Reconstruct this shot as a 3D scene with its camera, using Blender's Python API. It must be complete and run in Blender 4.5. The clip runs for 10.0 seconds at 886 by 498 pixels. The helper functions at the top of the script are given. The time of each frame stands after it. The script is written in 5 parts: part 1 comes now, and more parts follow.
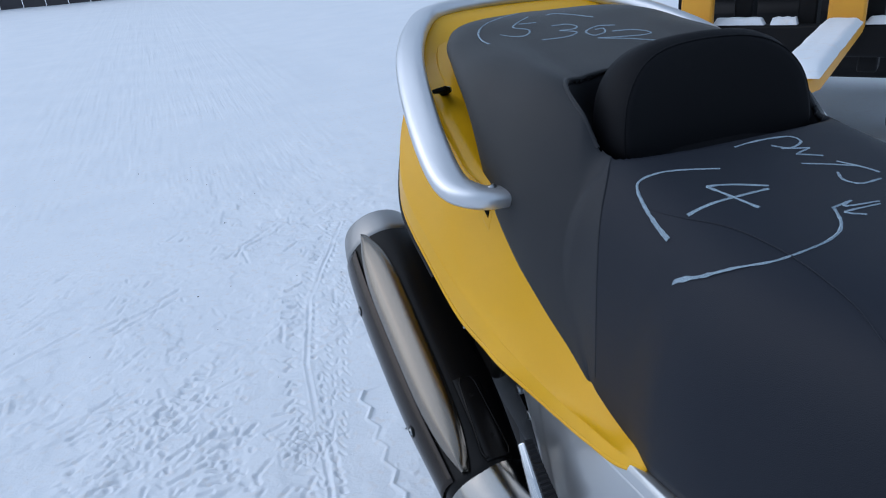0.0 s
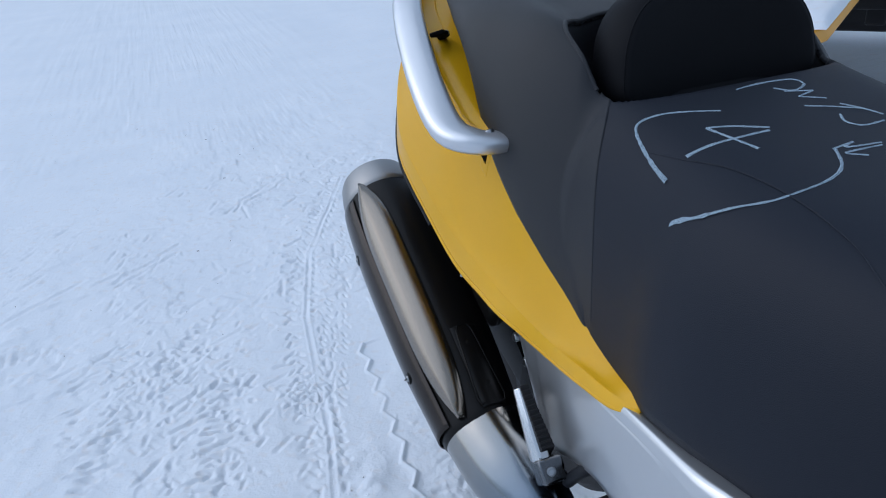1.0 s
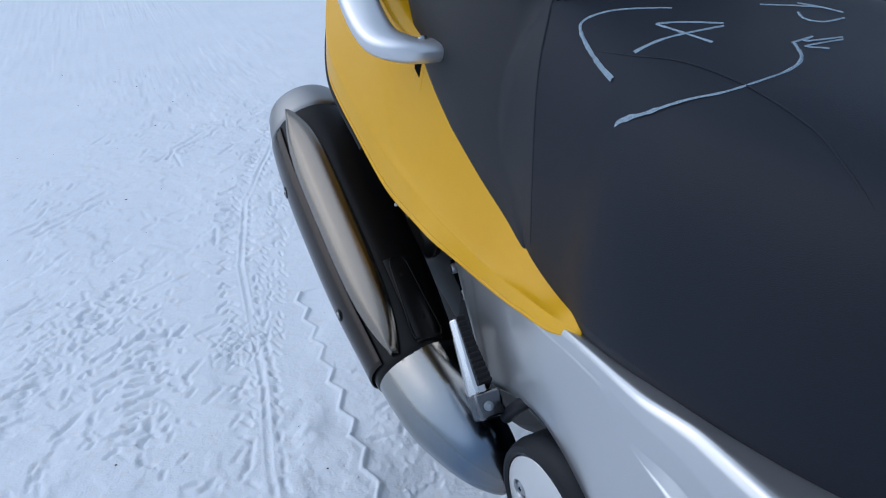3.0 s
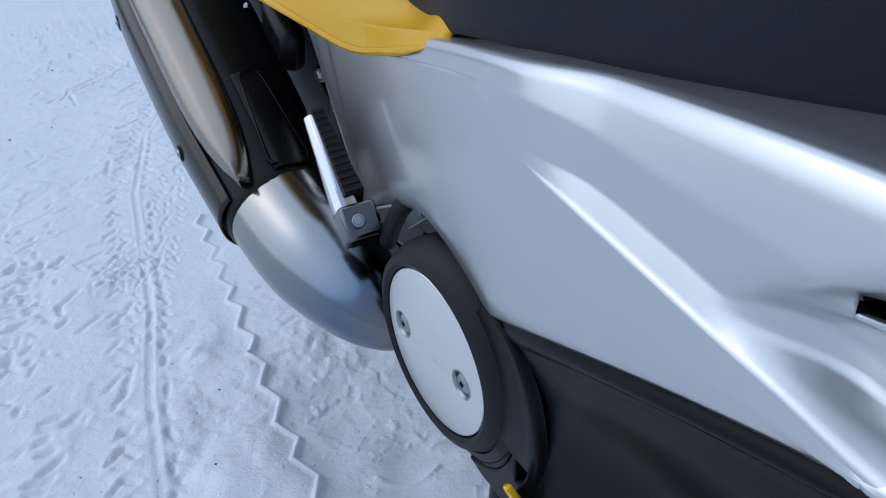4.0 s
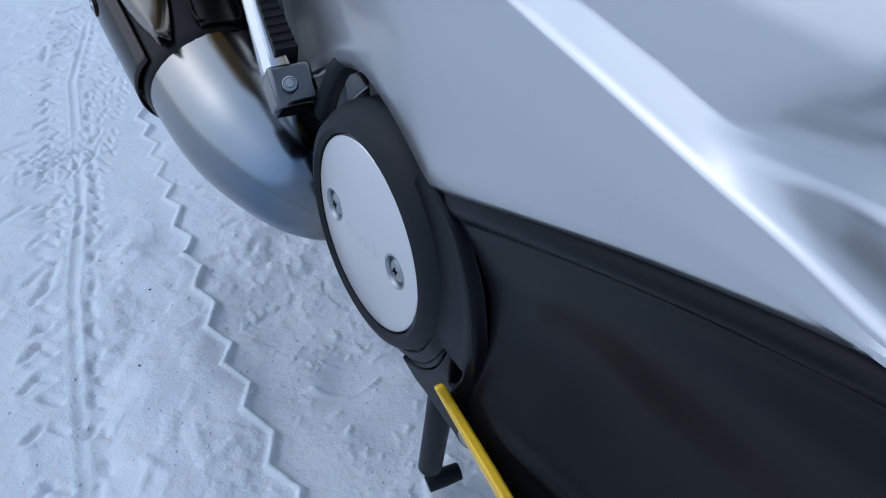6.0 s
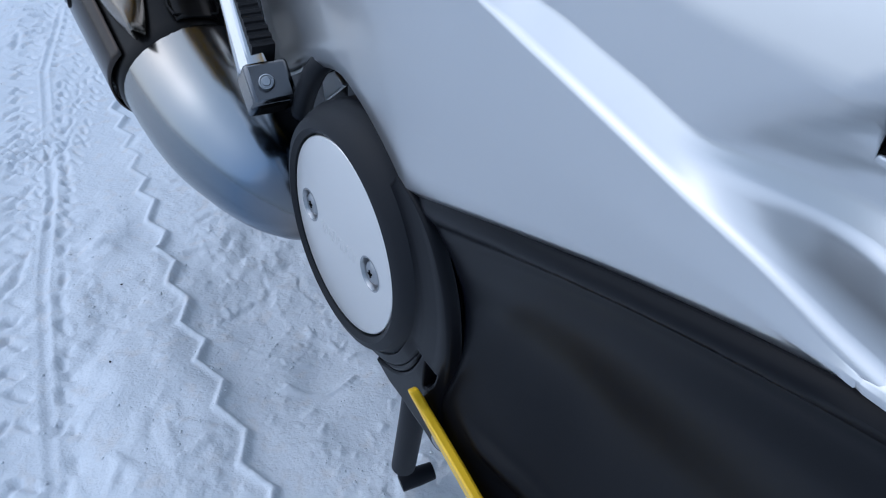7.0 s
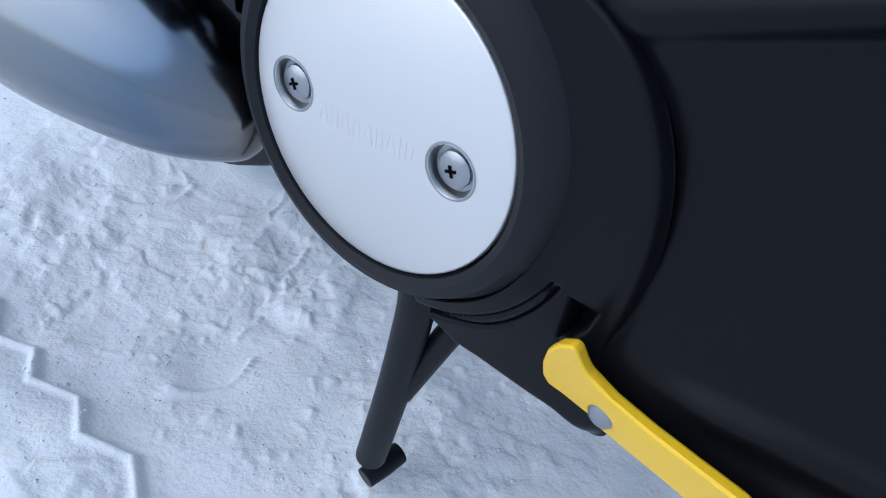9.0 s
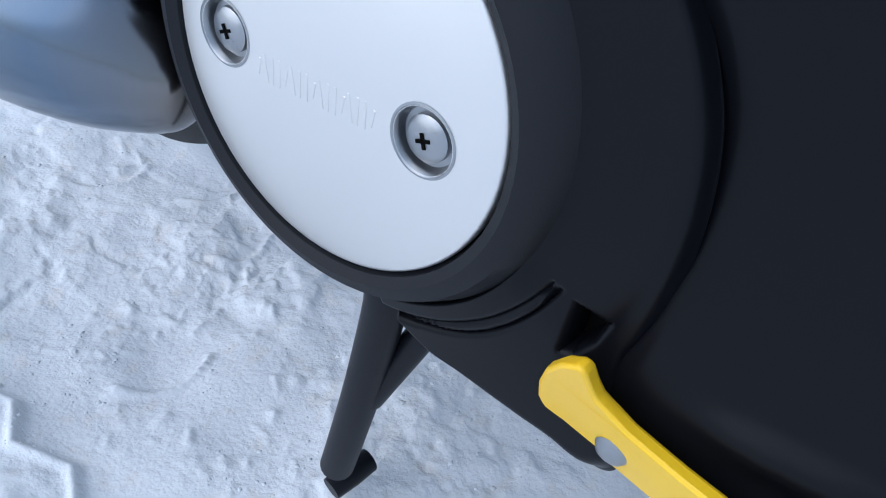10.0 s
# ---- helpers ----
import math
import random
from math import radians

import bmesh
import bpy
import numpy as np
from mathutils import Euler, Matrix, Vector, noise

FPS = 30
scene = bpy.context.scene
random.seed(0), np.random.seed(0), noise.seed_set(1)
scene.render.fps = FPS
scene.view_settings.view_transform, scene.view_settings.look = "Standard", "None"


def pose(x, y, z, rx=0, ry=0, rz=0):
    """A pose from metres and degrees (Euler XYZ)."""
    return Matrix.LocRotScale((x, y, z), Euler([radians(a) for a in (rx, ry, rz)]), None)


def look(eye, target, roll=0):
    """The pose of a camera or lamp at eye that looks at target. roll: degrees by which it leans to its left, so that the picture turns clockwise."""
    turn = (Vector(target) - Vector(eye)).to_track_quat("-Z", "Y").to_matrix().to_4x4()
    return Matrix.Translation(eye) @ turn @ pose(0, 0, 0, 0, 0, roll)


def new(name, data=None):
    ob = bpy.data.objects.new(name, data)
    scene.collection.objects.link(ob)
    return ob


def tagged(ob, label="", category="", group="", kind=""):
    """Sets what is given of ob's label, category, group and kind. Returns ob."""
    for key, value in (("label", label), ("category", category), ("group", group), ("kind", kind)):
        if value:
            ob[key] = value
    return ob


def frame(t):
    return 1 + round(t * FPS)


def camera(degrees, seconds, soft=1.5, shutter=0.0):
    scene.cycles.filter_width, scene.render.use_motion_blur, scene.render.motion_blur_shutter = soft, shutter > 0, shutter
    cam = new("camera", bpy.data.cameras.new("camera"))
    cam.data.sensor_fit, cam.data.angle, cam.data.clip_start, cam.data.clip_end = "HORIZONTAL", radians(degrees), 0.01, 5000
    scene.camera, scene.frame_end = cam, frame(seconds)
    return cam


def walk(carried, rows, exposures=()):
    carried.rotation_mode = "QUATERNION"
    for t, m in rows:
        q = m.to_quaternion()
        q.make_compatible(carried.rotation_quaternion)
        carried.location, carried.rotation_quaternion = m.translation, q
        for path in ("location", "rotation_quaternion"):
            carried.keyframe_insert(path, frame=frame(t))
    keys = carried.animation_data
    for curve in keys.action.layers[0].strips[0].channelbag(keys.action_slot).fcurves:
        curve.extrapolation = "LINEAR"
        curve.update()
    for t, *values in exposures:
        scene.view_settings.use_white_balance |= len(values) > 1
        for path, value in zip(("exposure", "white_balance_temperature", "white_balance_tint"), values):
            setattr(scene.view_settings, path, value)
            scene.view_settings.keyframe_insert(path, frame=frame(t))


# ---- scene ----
cam = camera(62.3, 10.0, soft=1.1)
PATH = [
    (0, (-0.555, -0.144, 1.1), (0.044, 1.592, 0.309), -5.1),
    (0.5, (-0.556, -0.147, 1.09), (0.033, 1.571, 0.252), -5.0),
    (1, (-0.551, -0.147, 1.082), (0.02, 1.551, 0.192), -5.1),
    (1.5, (-0.551, -0.149, 1.078), (0.011, 1.537, 0.161), -5.1),
    (2, (-0.549, -0.149, 1.074), (0.012, 1.535, 0.153), -5.0),
    (2.2, (-0.549, -0.145, 1.073), (0.032, 1.529, 0.147), -4.9),
    (3.3, (-0.5004, -0.0994, 0.9444), (0.2123, 1.4699, -0.0701), -3.48),
    (3.5, (-0.4811, -0.0859, 0.8863), (0.2588, 1.4642, -0.1382), -4.28),
    (4, (-0.4199, -0.0641, 0.7410), (0.3388, 1.4751, -0.2863), -4.83),
    (4.5, (-0.4066, -0.0498, 0.6964), (0.3931, 1.4275, -0.3890), -2.41),
    (5, (-0.3989, -0.0445, 0.6807), (0.3945, 1.4043, -0.4470), -1.00),
    (5.5, (-0.3919, -0.0386, 0.6706), (0.3969, 1.3876, -0.4886), -0.18),
    (7, (-0.3873, -0.0336, 0.6747), (0.4532, 1.3348, -0.5175), 2.36),
    (7.5, (-0.3809, -0.0060, 0.6739), (0.5502, 1.3146, -0.5047), 4.89),
    (8, (-0.3962, 0.0421, 0.6336), (0.6575, 1.2323, -0.5802), 5.2),
    (8.5, (-0.4125, 0.1049, 0.5909), (0.7442, 1.1563, -0.6567), 5.44),
    (9, (-0.4224, 0.1418, 0.5457), (0.8193, 1.0855, -0.7064), 6.97),
    (9.5, (-0.4055, 0.1616, 0.5078), (0.8686, 1.0532, -0.7499), 8.15),
    (10, (-0.3847, 0.1686, 0.5115), (0.8805, 1.0435, -0.7667), 8.6),
]
walk(cam, [(t, look(eye, target, roll)) for t, eye, target, roll in PATH], exposures=[(0, -0.19, 5600, 10), (3.5, -0.18, 5550, 10), (5, -0.36, 5320, 10), (8, 0.0, 5450, 10), (10, 0.36, 5700, 10)])

# ---- world and light: an open, overcast winter yard ----
SUN_UP, SUN_ROUND = 46.0, 300.0
world = bpy.data.worlds.new("winter_sky")
scene.world = world
world.use_nodes = True
wn = world.node_tree
wn.nodes.clear()
sky = wn.nodes.new("ShaderNodeTexSky")
sky.sky_type = "NISHITA"
sky.sun_disc = False
sky.sun_elevation, sky.sun_rotation = radians(SUN_UP), radians(SUN_ROUND)
sky.air_density, sky.dust_density, sky.ozone_density = 1.0, 4.0, 1.5
sky_back = wn.nodes.new("ShaderNodeBackground")
sky_back.inputs["Strength"].default_value = 0.05
sky_out = wn.nodes.new("ShaderNodeOutputWorld")
cloud_back, both = wn.nodes.new("ShaderNodeBackground"), wn.nodes.new("ShaderNodeAddShader")
cloud_back.inputs["Color"].default_value, cloud_back.inputs["Strength"].default_value = (0.76, 0.88, 1.0, 1), 0.52   # a thin even cloud layer
wn.links.new(sky.outputs[0], sky_back.inputs[0])
wn.links.new(sky_back.outputs[0], both.inputs[0])
wn.links.new(cloud_back.outputs[0], both.inputs[1])
wn.links.new(both.outputs[0], sky_out.inputs[0])
sun = new("sun", bpy.data.lights.new("sun", "SUN"))
sun.data.energy, sun.data.angle, sun.data.color = 1.0, radians(90), (0.95, 0.97, 1.0)
sun.matrix_world = look((12 * math.sin(radians(SUN_ROUND)), 12 * math.cos(radians(SUN_ROUND)), 12 * math.tan(radians(SUN_UP))), (0, 0, 0))


# ---- materials ----
def material(name, colour, rough=0.5, metal=0.0, vary=0.12, scale=6.0, fine=180.0, bump=0.15, depth=0.0006, coat=0.0, tint=None, spec=0.5):
    """A principled surface with broad and fine variation of colour, gloss and relief, in metres."""
    m = bpy.data.materials.new(name)
    m.use_nodes = True
    n, link = m.node_tree.nodes, m.node_tree.links.new
    b = n["Principled BSDF"]
    where = n.new("ShaderNodeTexCoord")
    broad, grain = n.new("ShaderNodeTexNoise"), n.new("ShaderNodeTexNoise")
    broad.inputs["Scale"].default_value, broad.inputs["Detail"].default_value = scale, 5
    grain.inputs["Scale"].default_value, grain.inputs["Detail"].default_value = fine, 3
    for k in (broad, grain):
        link(where.outputs["Object"], k.inputs["Vector"])
    ramp = n.new("ShaderNodeMix")
    ramp.data_type = "RGBA"
    other = tint or [c * (1 - vary) for c in colour]
    ramp.inputs["A"].default_value = (*other, 1)
    ramp.inputs["B"].default_value = (*[min(1, c * (1 + vary)) for c in colour], 1)
    link(broad.outputs["Fac"], ramp.inputs["Factor"])
    link(ramp.outputs["Result"], b.inputs["Base Color"])
    gloss = n.new("ShaderNodeMapRange")
    gloss.inputs["To Min"].default_value, gloss.inputs["To Max"].default_value = max(0.02, rough * 0.8), min(1, rough * 1.2)
    link(broad.outputs["Fac"], gloss.inputs["Value"])
    link(gloss.outputs["Result"], b.inputs["Roughness"])
    relief = n.new("ShaderNodeBump")
    relief.inputs["Strength"].default_value, relief.inputs["Distance"].default_value = bump, depth
    link(grain.outputs["Fac"], relief.inputs["Height"])
    if bump:
        link(relief.outputs["Normal"], b.inputs["Normal"])
    b.inputs["Metallic"].default_value, b.inputs["Coat Weight"].default_value, b.inputs["Coat Roughness"].default_value = metal, coat, 0.06
    b.inputs["Specular IOR Level"].default_value = spec
    return m


def toplit(m, weight, blend):
    """Paler grey towards the back paints the light on upward faces; adds low-angle sheen."""
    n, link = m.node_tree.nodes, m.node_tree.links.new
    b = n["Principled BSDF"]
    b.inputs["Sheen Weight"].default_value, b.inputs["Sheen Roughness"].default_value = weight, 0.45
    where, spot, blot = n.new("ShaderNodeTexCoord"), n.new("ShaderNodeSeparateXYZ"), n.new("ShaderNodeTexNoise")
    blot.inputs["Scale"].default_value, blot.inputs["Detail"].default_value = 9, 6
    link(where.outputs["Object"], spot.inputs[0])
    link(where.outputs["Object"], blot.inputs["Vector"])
    warp, amount, lightened = n.new("ShaderNodeMath"), n.new("ShaderNodeMapRange"), n.new("ShaderNodeMix")
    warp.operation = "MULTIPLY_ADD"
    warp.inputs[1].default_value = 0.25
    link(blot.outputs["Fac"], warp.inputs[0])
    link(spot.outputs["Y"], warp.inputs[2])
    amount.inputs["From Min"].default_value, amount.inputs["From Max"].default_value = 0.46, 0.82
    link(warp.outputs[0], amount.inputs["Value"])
    lightened.data_type = "RGBA"
    lightened.inputs["B"].default_value = (*blend, 1)
    link(b.inputs["Base Color"].links[0].from_socket, lightened.inputs["A"])
    link(amount.outputs["Result"], lightened.inputs["Factor"])
    link(lightened.outputs["Result"], b.inputs["Base Color"])


YELLOW = material("yellow_paint", (0.67, 0.36, 0.0015), 0.35, 0.0, 0.05, 9, 900, 0.02, 0.0002, 0.2, spec=0.2)
SILVER = material("silver_paint", (0.59, 0.595, 0.60), 0.30, 0.87, 0.03, 4, 1500, 0.0, 0.0001, 0.35)
RAIL = material("cast_aluminium", (0.66, 0.67, 0.69), 0.34, 0.85, 0.06, 14, 1200, 0.05, 0.0002)
CAP_METAL = material("dull_cast_alloy", (0.31, 0.31, 0.31), 0.42, 0.9, 0.08, 14, 900, 0.1, 0.0002)
BLACK_PLASTIC = material("black_grained_plastic", (0.010, 0.011, 0.014), 0.5, 0.0, 0.15, 7, 1600, 0.3, 0.0003, spec=0.2)
DARK_PANEL = material("satin_dark_plastic", (0.0048, 0.0053, 0.0074), 0.32, 0.0, 0.25, 6, 1800, 0.08, 0.0002, spec=0.13)
VINYL = material("black_seat_vinyl", (0.0085, 0.0112, 0.0190), 0.5, 0.0, 0.2, 5, 1100, 0.5, 0.0005, tint=(0.0115, 0.0135, 0.0190), spec=0.19)
TOPLIT_VINYL = material("toplit_black_seat_vinyl", (0.0085, 0.0112, 0.0190), 0.5, 0.0, 0.25, 6, 1100, 0.5, 0.0005, tint=(0.0125, 0.0145, 0.0195), spec=0.2)
# brightness of the pillion's raised back, carried in its colour
toplit(TOPLIT_VINYL, 0.05, (0.034, 0.034, 0.034))
PAD = material("black_pad_vinyl", (0.0058, 0.006, 0.0075), 0.6, 0.0, 0.2, 9, 1300, 0.5, 0.0005, spec=0.1)
MUFFLER_BLACK = material("black_muffler_enamel", (0.006, 0.0054, 0.0052), 0.33, 0.0, 0.2, 12, 700, 0.1, 0.0003, spec=0.16)
SHIELD = material("bronzed_steel", (0.29, 0.255, 0.215), 0.24, 1.0, 0.08, 7, 500, 0.08, 0.0002)
SHIELD_DARK = material("dark_bronzed_steel", (0.05, 0.043, 0.039), 0.2, 0.9, 0.2, 7, 500, 0.06, 0.0002)
BRUSHED = material("brushed_aluminium", (0.75, 0.735, 0.715), 0.4, 0.85, 0.03, 5, 1400, 0.08, 0.0001)
CHROME = material("polished_alloy", (0.62, 0.62, 0.62), 0.11, 1.0, 0.06, 40, 900, 0.04, 0.0002)
STEEL = material("zinc_screw", (0.36, 0.37, 0.385), 0.3, 1.0, 0.12, 90, 1500, 0.2, 0.0002)
RUBBER = material("black_rubber", (0.011, 0.011, 0.0125), 0.6, 0.0, 0.2, 20, 1300, 0.4, 0.0004, spec=0.3)
DARK_STEEL = material("dark_polished_steel", (0.16, 0.165, 0.175), 0.2, 1.0, 0.1, 60, 900, 0.05, 0.0002)
STAND_BLACK = material("scuffed_black_enamel", (0.0075, 0.0085, 0.012), 0.42, 0.0, 0.3, 30, 700, 0.25, 0.0004, spec=0.2)
TAG = material("yellow_enamel", (0.86, 0.55, 0.006), 0.42, 0.0, 0.07, 20, 900, 0.05, 0.0003, 0.1, tint=(0.80, 0.47, 0.012))
CHALK = material("blue_white_chalk", (0.36, 0.46, 0.55), 0.95, 0.0, 0.25, 300, 1800, 1.0, 0.001)
grip, blend = CHALK.node_tree.nodes.new("ShaderNodeTexNoise"), CHALK.node_tree.nodes.new("ShaderNodeMapRange")
grip.inputs["Scale"].default_value, grip.inputs["Detail"].default_value = 420, 4
blend.inputs["From Min"].default_value, blend.inputs["From Max"].default_value, blend.inputs["To Min"].default_value = 0.36, 0.52, 0.12
CHALK.node_tree.links.new(grip.outputs["Fac"], blend.inputs["Value"])
CHALK.node_tree.links.new(blend.outputs["Result"], CHALK.node_tree.nodes["Principled BSDF"].inputs["Alpha"])
LIFT_YELLOW = material("chipped_orange_yellow_paint", (0.72, 0.36, 0.015), 0.5, 0.0, 0.12, 6, 240, 0.2, 0.001, tint=(0.55, 0.24, 0.02))
LIFT_BLACK = material("greasy_black_steel", (0.005, 0.005, 0.006), 0.6, 0.0, 0.3, 5, 150, 0.3, 0.002, spec=0.2)
FENCE = material("weathered_dark_boards", (0.06, 0.055, 0.06), 0.8, 0.0, 0.35, 3, 60, 0.4, 0.004)
# near-black for dark parts; inside openings it paints their shade
BLACK_AND_SHADE = material("mouth_shade_black", (0.003, 0.003, 0.003), 0.9, 0, 0.1, 10, 100, 0, spec=0.05)


def heat_blued():
    """Stainless steel with straw and blue heat colours running along the pipe."""
    m = material("heat_blued_stainless", (0.60, 0.62, 0.65), 0.2, 1.0, 0.05, 8, 900, 0.04, 0.0002)
    n, link = m.node_tree.nodes, m.node_tree.links.new
    b = n["Principled BSDF"]
    where, cut = n.new("ShaderNodeTexCoord"), n.new("ShaderNodeSeparateXYZ")
    wave, band = n.new("ShaderNodeTexNoise"), n.new("ShaderNodeMapRange")
    wave.inputs["Scale"].default_value = 14
    add = n.new("ShaderNodeMath")
    add.operation = "MULTIPLY_ADD"
    add.inputs[1].default_value = 0.03
    link(where.outputs["Object"], cut.inputs[0])
    link(where.outputs["Object"], wave.inputs["Vector"])
    link(wave.outputs["Fac"], add.inputs[0])
    link(cut.outputs["Y"], add.inputs[2])
    band.inputs["From Min"].default_value, band.inputs["From Max"].default_value = 0.36, 0.60
    link(add.outputs[0], band.inputs["Value"])
    ramp = n.new("ShaderNodeValToRGB")
    stops = ((0.0, (0.27, 0.21, 0.145)), (0.2, (0.22, 0.195, 0.17)), (0.36, (0.14, 0.185, 0.25)), (0.58, (0.24, 0.265, 0.29)), (0.9, (0.34, 0.33, 0.31)))
    while len(ramp.color_ramp.elements) < len(stops):
        ramp.color_ramp.elements.new(0.5)
    for e, (p, c) in zip(ramp.color_ramp.elements, stops):
        e.position, e.color = p, (*c, 1)
    link(band.outputs["Result"], ramp.inputs["Fac"])
    link(ramp.outputs["Color"], b.inputs["Base Color"])
    return m


PIPE = heat_blued()


def snow_material(name):
    """Trodden snow: bluish white, fine crystals, a few dark specks of grit."""
    m = bpy.data.materials.new(name)
    m.use_nodes = True
    n, link = m.node_tree.nodes, m.node_tree.links.new
    b = n["Principled BSDF"]
    where = n.new("ShaderNodeTexCoord")
    noises = []
    for s, d in ((2.2, 6), (34, 6), (260, 3), (38, 2), (105, 4)):
        k = n.new("ShaderNodeTexNoise")
        k.inputs["Scale"].default_value, k.inputs["Detail"].default_value = s, d
        link(where.outputs["Object"], k.inputs["Vector"])
        noises.append(k)
    tone = n.new("ShaderNodeMix")
    tone.data_type = "RGBA"
    tone.inputs["A"].default_value, tone.inputs["B"].default_value = (0.68, 0.72, 0.77, 1), (0.80, 0.82, 0.845, 1)
    link(noises[0].outputs["Fac"], tone.inputs["Factor"])
    warm = n.new("ShaderNodeMapRange")
    warm.inputs["From Min"].default_value, warm.inputs["From Max"].default_value, warm.inputs["To Max"].default_value = 0.56, 0.72, 0.45
    link(noises[3].outputs["Fac"], warm.inputs["Value"])
    dirt = n.new("ShaderNodeMix")
    dirt.data_type = "RGBA"
    dirt.inputs["B"].default_value = (0.72, 0.685, 0.66, 1)
    link(warm.outputs["Result"], dirt.inputs["Factor"])
    link(tone.outputs["Result"], dirt.inputs["A"])
    link(dirt.outputs["Result"], b.inputs["Base Color"])
    b.inputs["Roughness"].default_value = 0.62
    b.inputs["Specular IOR Level"].default_value = 0.25
    coarse, fine = n.new("ShaderNodeBump"), n.new("ShaderNodeBump")
    coarse.inputs["Strength"].default_value, coarse.inputs["Distance"].default_value = 0.22, 0.006
    fine.inputs["Strength"].default_value, fine.inputs["Distance"].default_value = 0.6, 0.0018
    link(noises[1].outputs["Fac"], coarse.inputs["Height"])
    link(noises[2].outputs["Fac"], fine.inputs["Height"])
    middle = n.new("ShaderNodeBump")
    middle.inputs["Strength"].default_value, middle.inputs["Distance"].default_value = 0.5, 0.003
    link(noises[4].outputs["Fac"], middle.inputs["Height"])
    link(coarse.outputs["Normal"], middle.inputs["Normal"])
    link(middle.outputs["Normal"], fine.inputs["Normal"])
    link(fine.outputs["Normal"], b.inputs["Normal"])
    return m


SNOW = snow_material("trodden_snow")


# ---- building helpers ----
def K(*knots):
    """A smooth curve through (at, value) knots; it runs on flat past its ends."""
    xs, ys = np.array([k[0] for k in knots], float), np.array([k[1] for k in knots], float)
    order = np.argsort(xs)
    xs, ys = xs[order], ys[order]
    slope = np.gradient(ys, xs) if len(xs) > 2 else np.full(len(xs), (ys[-1] - ys[0]) / (xs[-1] - xs[0]))

    def f(v):
        v = min(max(v, xs[0]), xs[-1])
        i = min(int(np.searchsorted(xs, v, "right")) - 1, len(xs) - 2)
        h = xs[i + 1] - xs[i]
        s = (v - xs[i]) / h
        return float((2 * s ** 3 - 3 * s * s + 1) * ys[i] + (s ** 3 - 2 * s * s + s) * h * slope[i] + (3 * s * s - 2 * s ** 3) * ys[i + 1] + (s ** 3 - s * s) * h * slope[i + 1])
    return f


def spread(a, b, n):
    return [a + (b - a) * i / (n - 1) for i in range(n)]


def part(name, bm, mat, parent=None, label="", solid=0.0, bevel=0.0, sharp=40, soft=True):
    """Links a bmesh as one mesh object, under a thing or a part."""
    bmesh.ops.recalc_face_normals(bm, faces=bm.faces)
    me = bpy.data.meshes.new(name)
    bm.to_mesh(me)
    bm.free()
    if soft:
        me.shade_smooth()
        me.set_sharp_from_angle(angle=radians(sharp))
    me.materials.append(mat)
    ob = new(name, me)
    if parent is not None:
        ob.parent = parent
    if label:
        ob["label"] = label
    if solid:
        k = ob.modifiers.new("thickness", "SOLIDIFY")
        k.thickness, k.offset = solid, 0
    if bevel:
        k = ob.modifiers.new("edges", "BEVEL")
        k.width, k.segments, k.limit_method = bevel, 2, "ANGLE"
    return ob


def sheet(fn, us, vs, loop=False):
    """A grid of faces through fn(u, v)."""
    bm = bmesh.new()
    rows = [[bm.verts.new(fn(u, v)) for v in vs] for u in us]
    for a, b in zip(rows, rows[1:]):
        n = len(a)
        for i in range(n if loop else n - 1):
            bm.faces.new((a[i], a[(i + 1) % n], b[(i + 1) % n], b[i]))
    return bm


def sweep(points, radii, n=16, flat=1.0, up=(0, 0, 1), caps=True, bm=None, square=1.0, lean=0.0):
    """A tube along points; radii one number or one each; flat squeezes it along the second axis, square under 1 fills its corners, lean turns it about its way."""
    bm = bm or bmesh.new()
    pts = [Vector(p) for p in points]
    if not isinstance(radii, (list, tuple)):
        radii = [radii] * len(pts)
    rings = []
    for i, p in enumerate(pts):
        way = (pts[min(i + 1, len(pts) - 1)] - pts[max(i - 1, 0)]).normalized()
        side = way.cross(Vector(up)).normalized()
        top = side.cross(way).normalized()
        side, top = side * math.cos(lean) + top * math.sin(lean), top * math.cos(lean) - side * math.sin(lean)
        turns = [(math.cos(2 * math.pi * k / n), math.sin(2 * math.pi * k / n)) for k in range(n)]
        rings.append([bm.verts.new(p + side * (radii[i] * math.copysign(abs(c) ** square, c)) + top * (radii[i] * flat * math.copysign(abs(d) ** square, d))) for c, d in turns])
    for a, b in zip(rings, rings[1:]):
        for k in range(n):
            bm.faces.new((a[k], a[(k + 1) % n], b[(k + 1) % n], b[k]))
    if caps:
        bm.faces.new(rings[0])
        bm.faces.new(rings[-1][::-1])
    return bm


def smooth_path(points, n):
    """n points on a smooth curve through the given ones."""
    at = np.linspace(0, 1, len(points))
    curves = [K(*zip(at, [p[c] for p in points])) for c in range(len(points[0]))]
    return [tuple(f(t) for f in curves) for t in np.linspace(0, 1, n)]


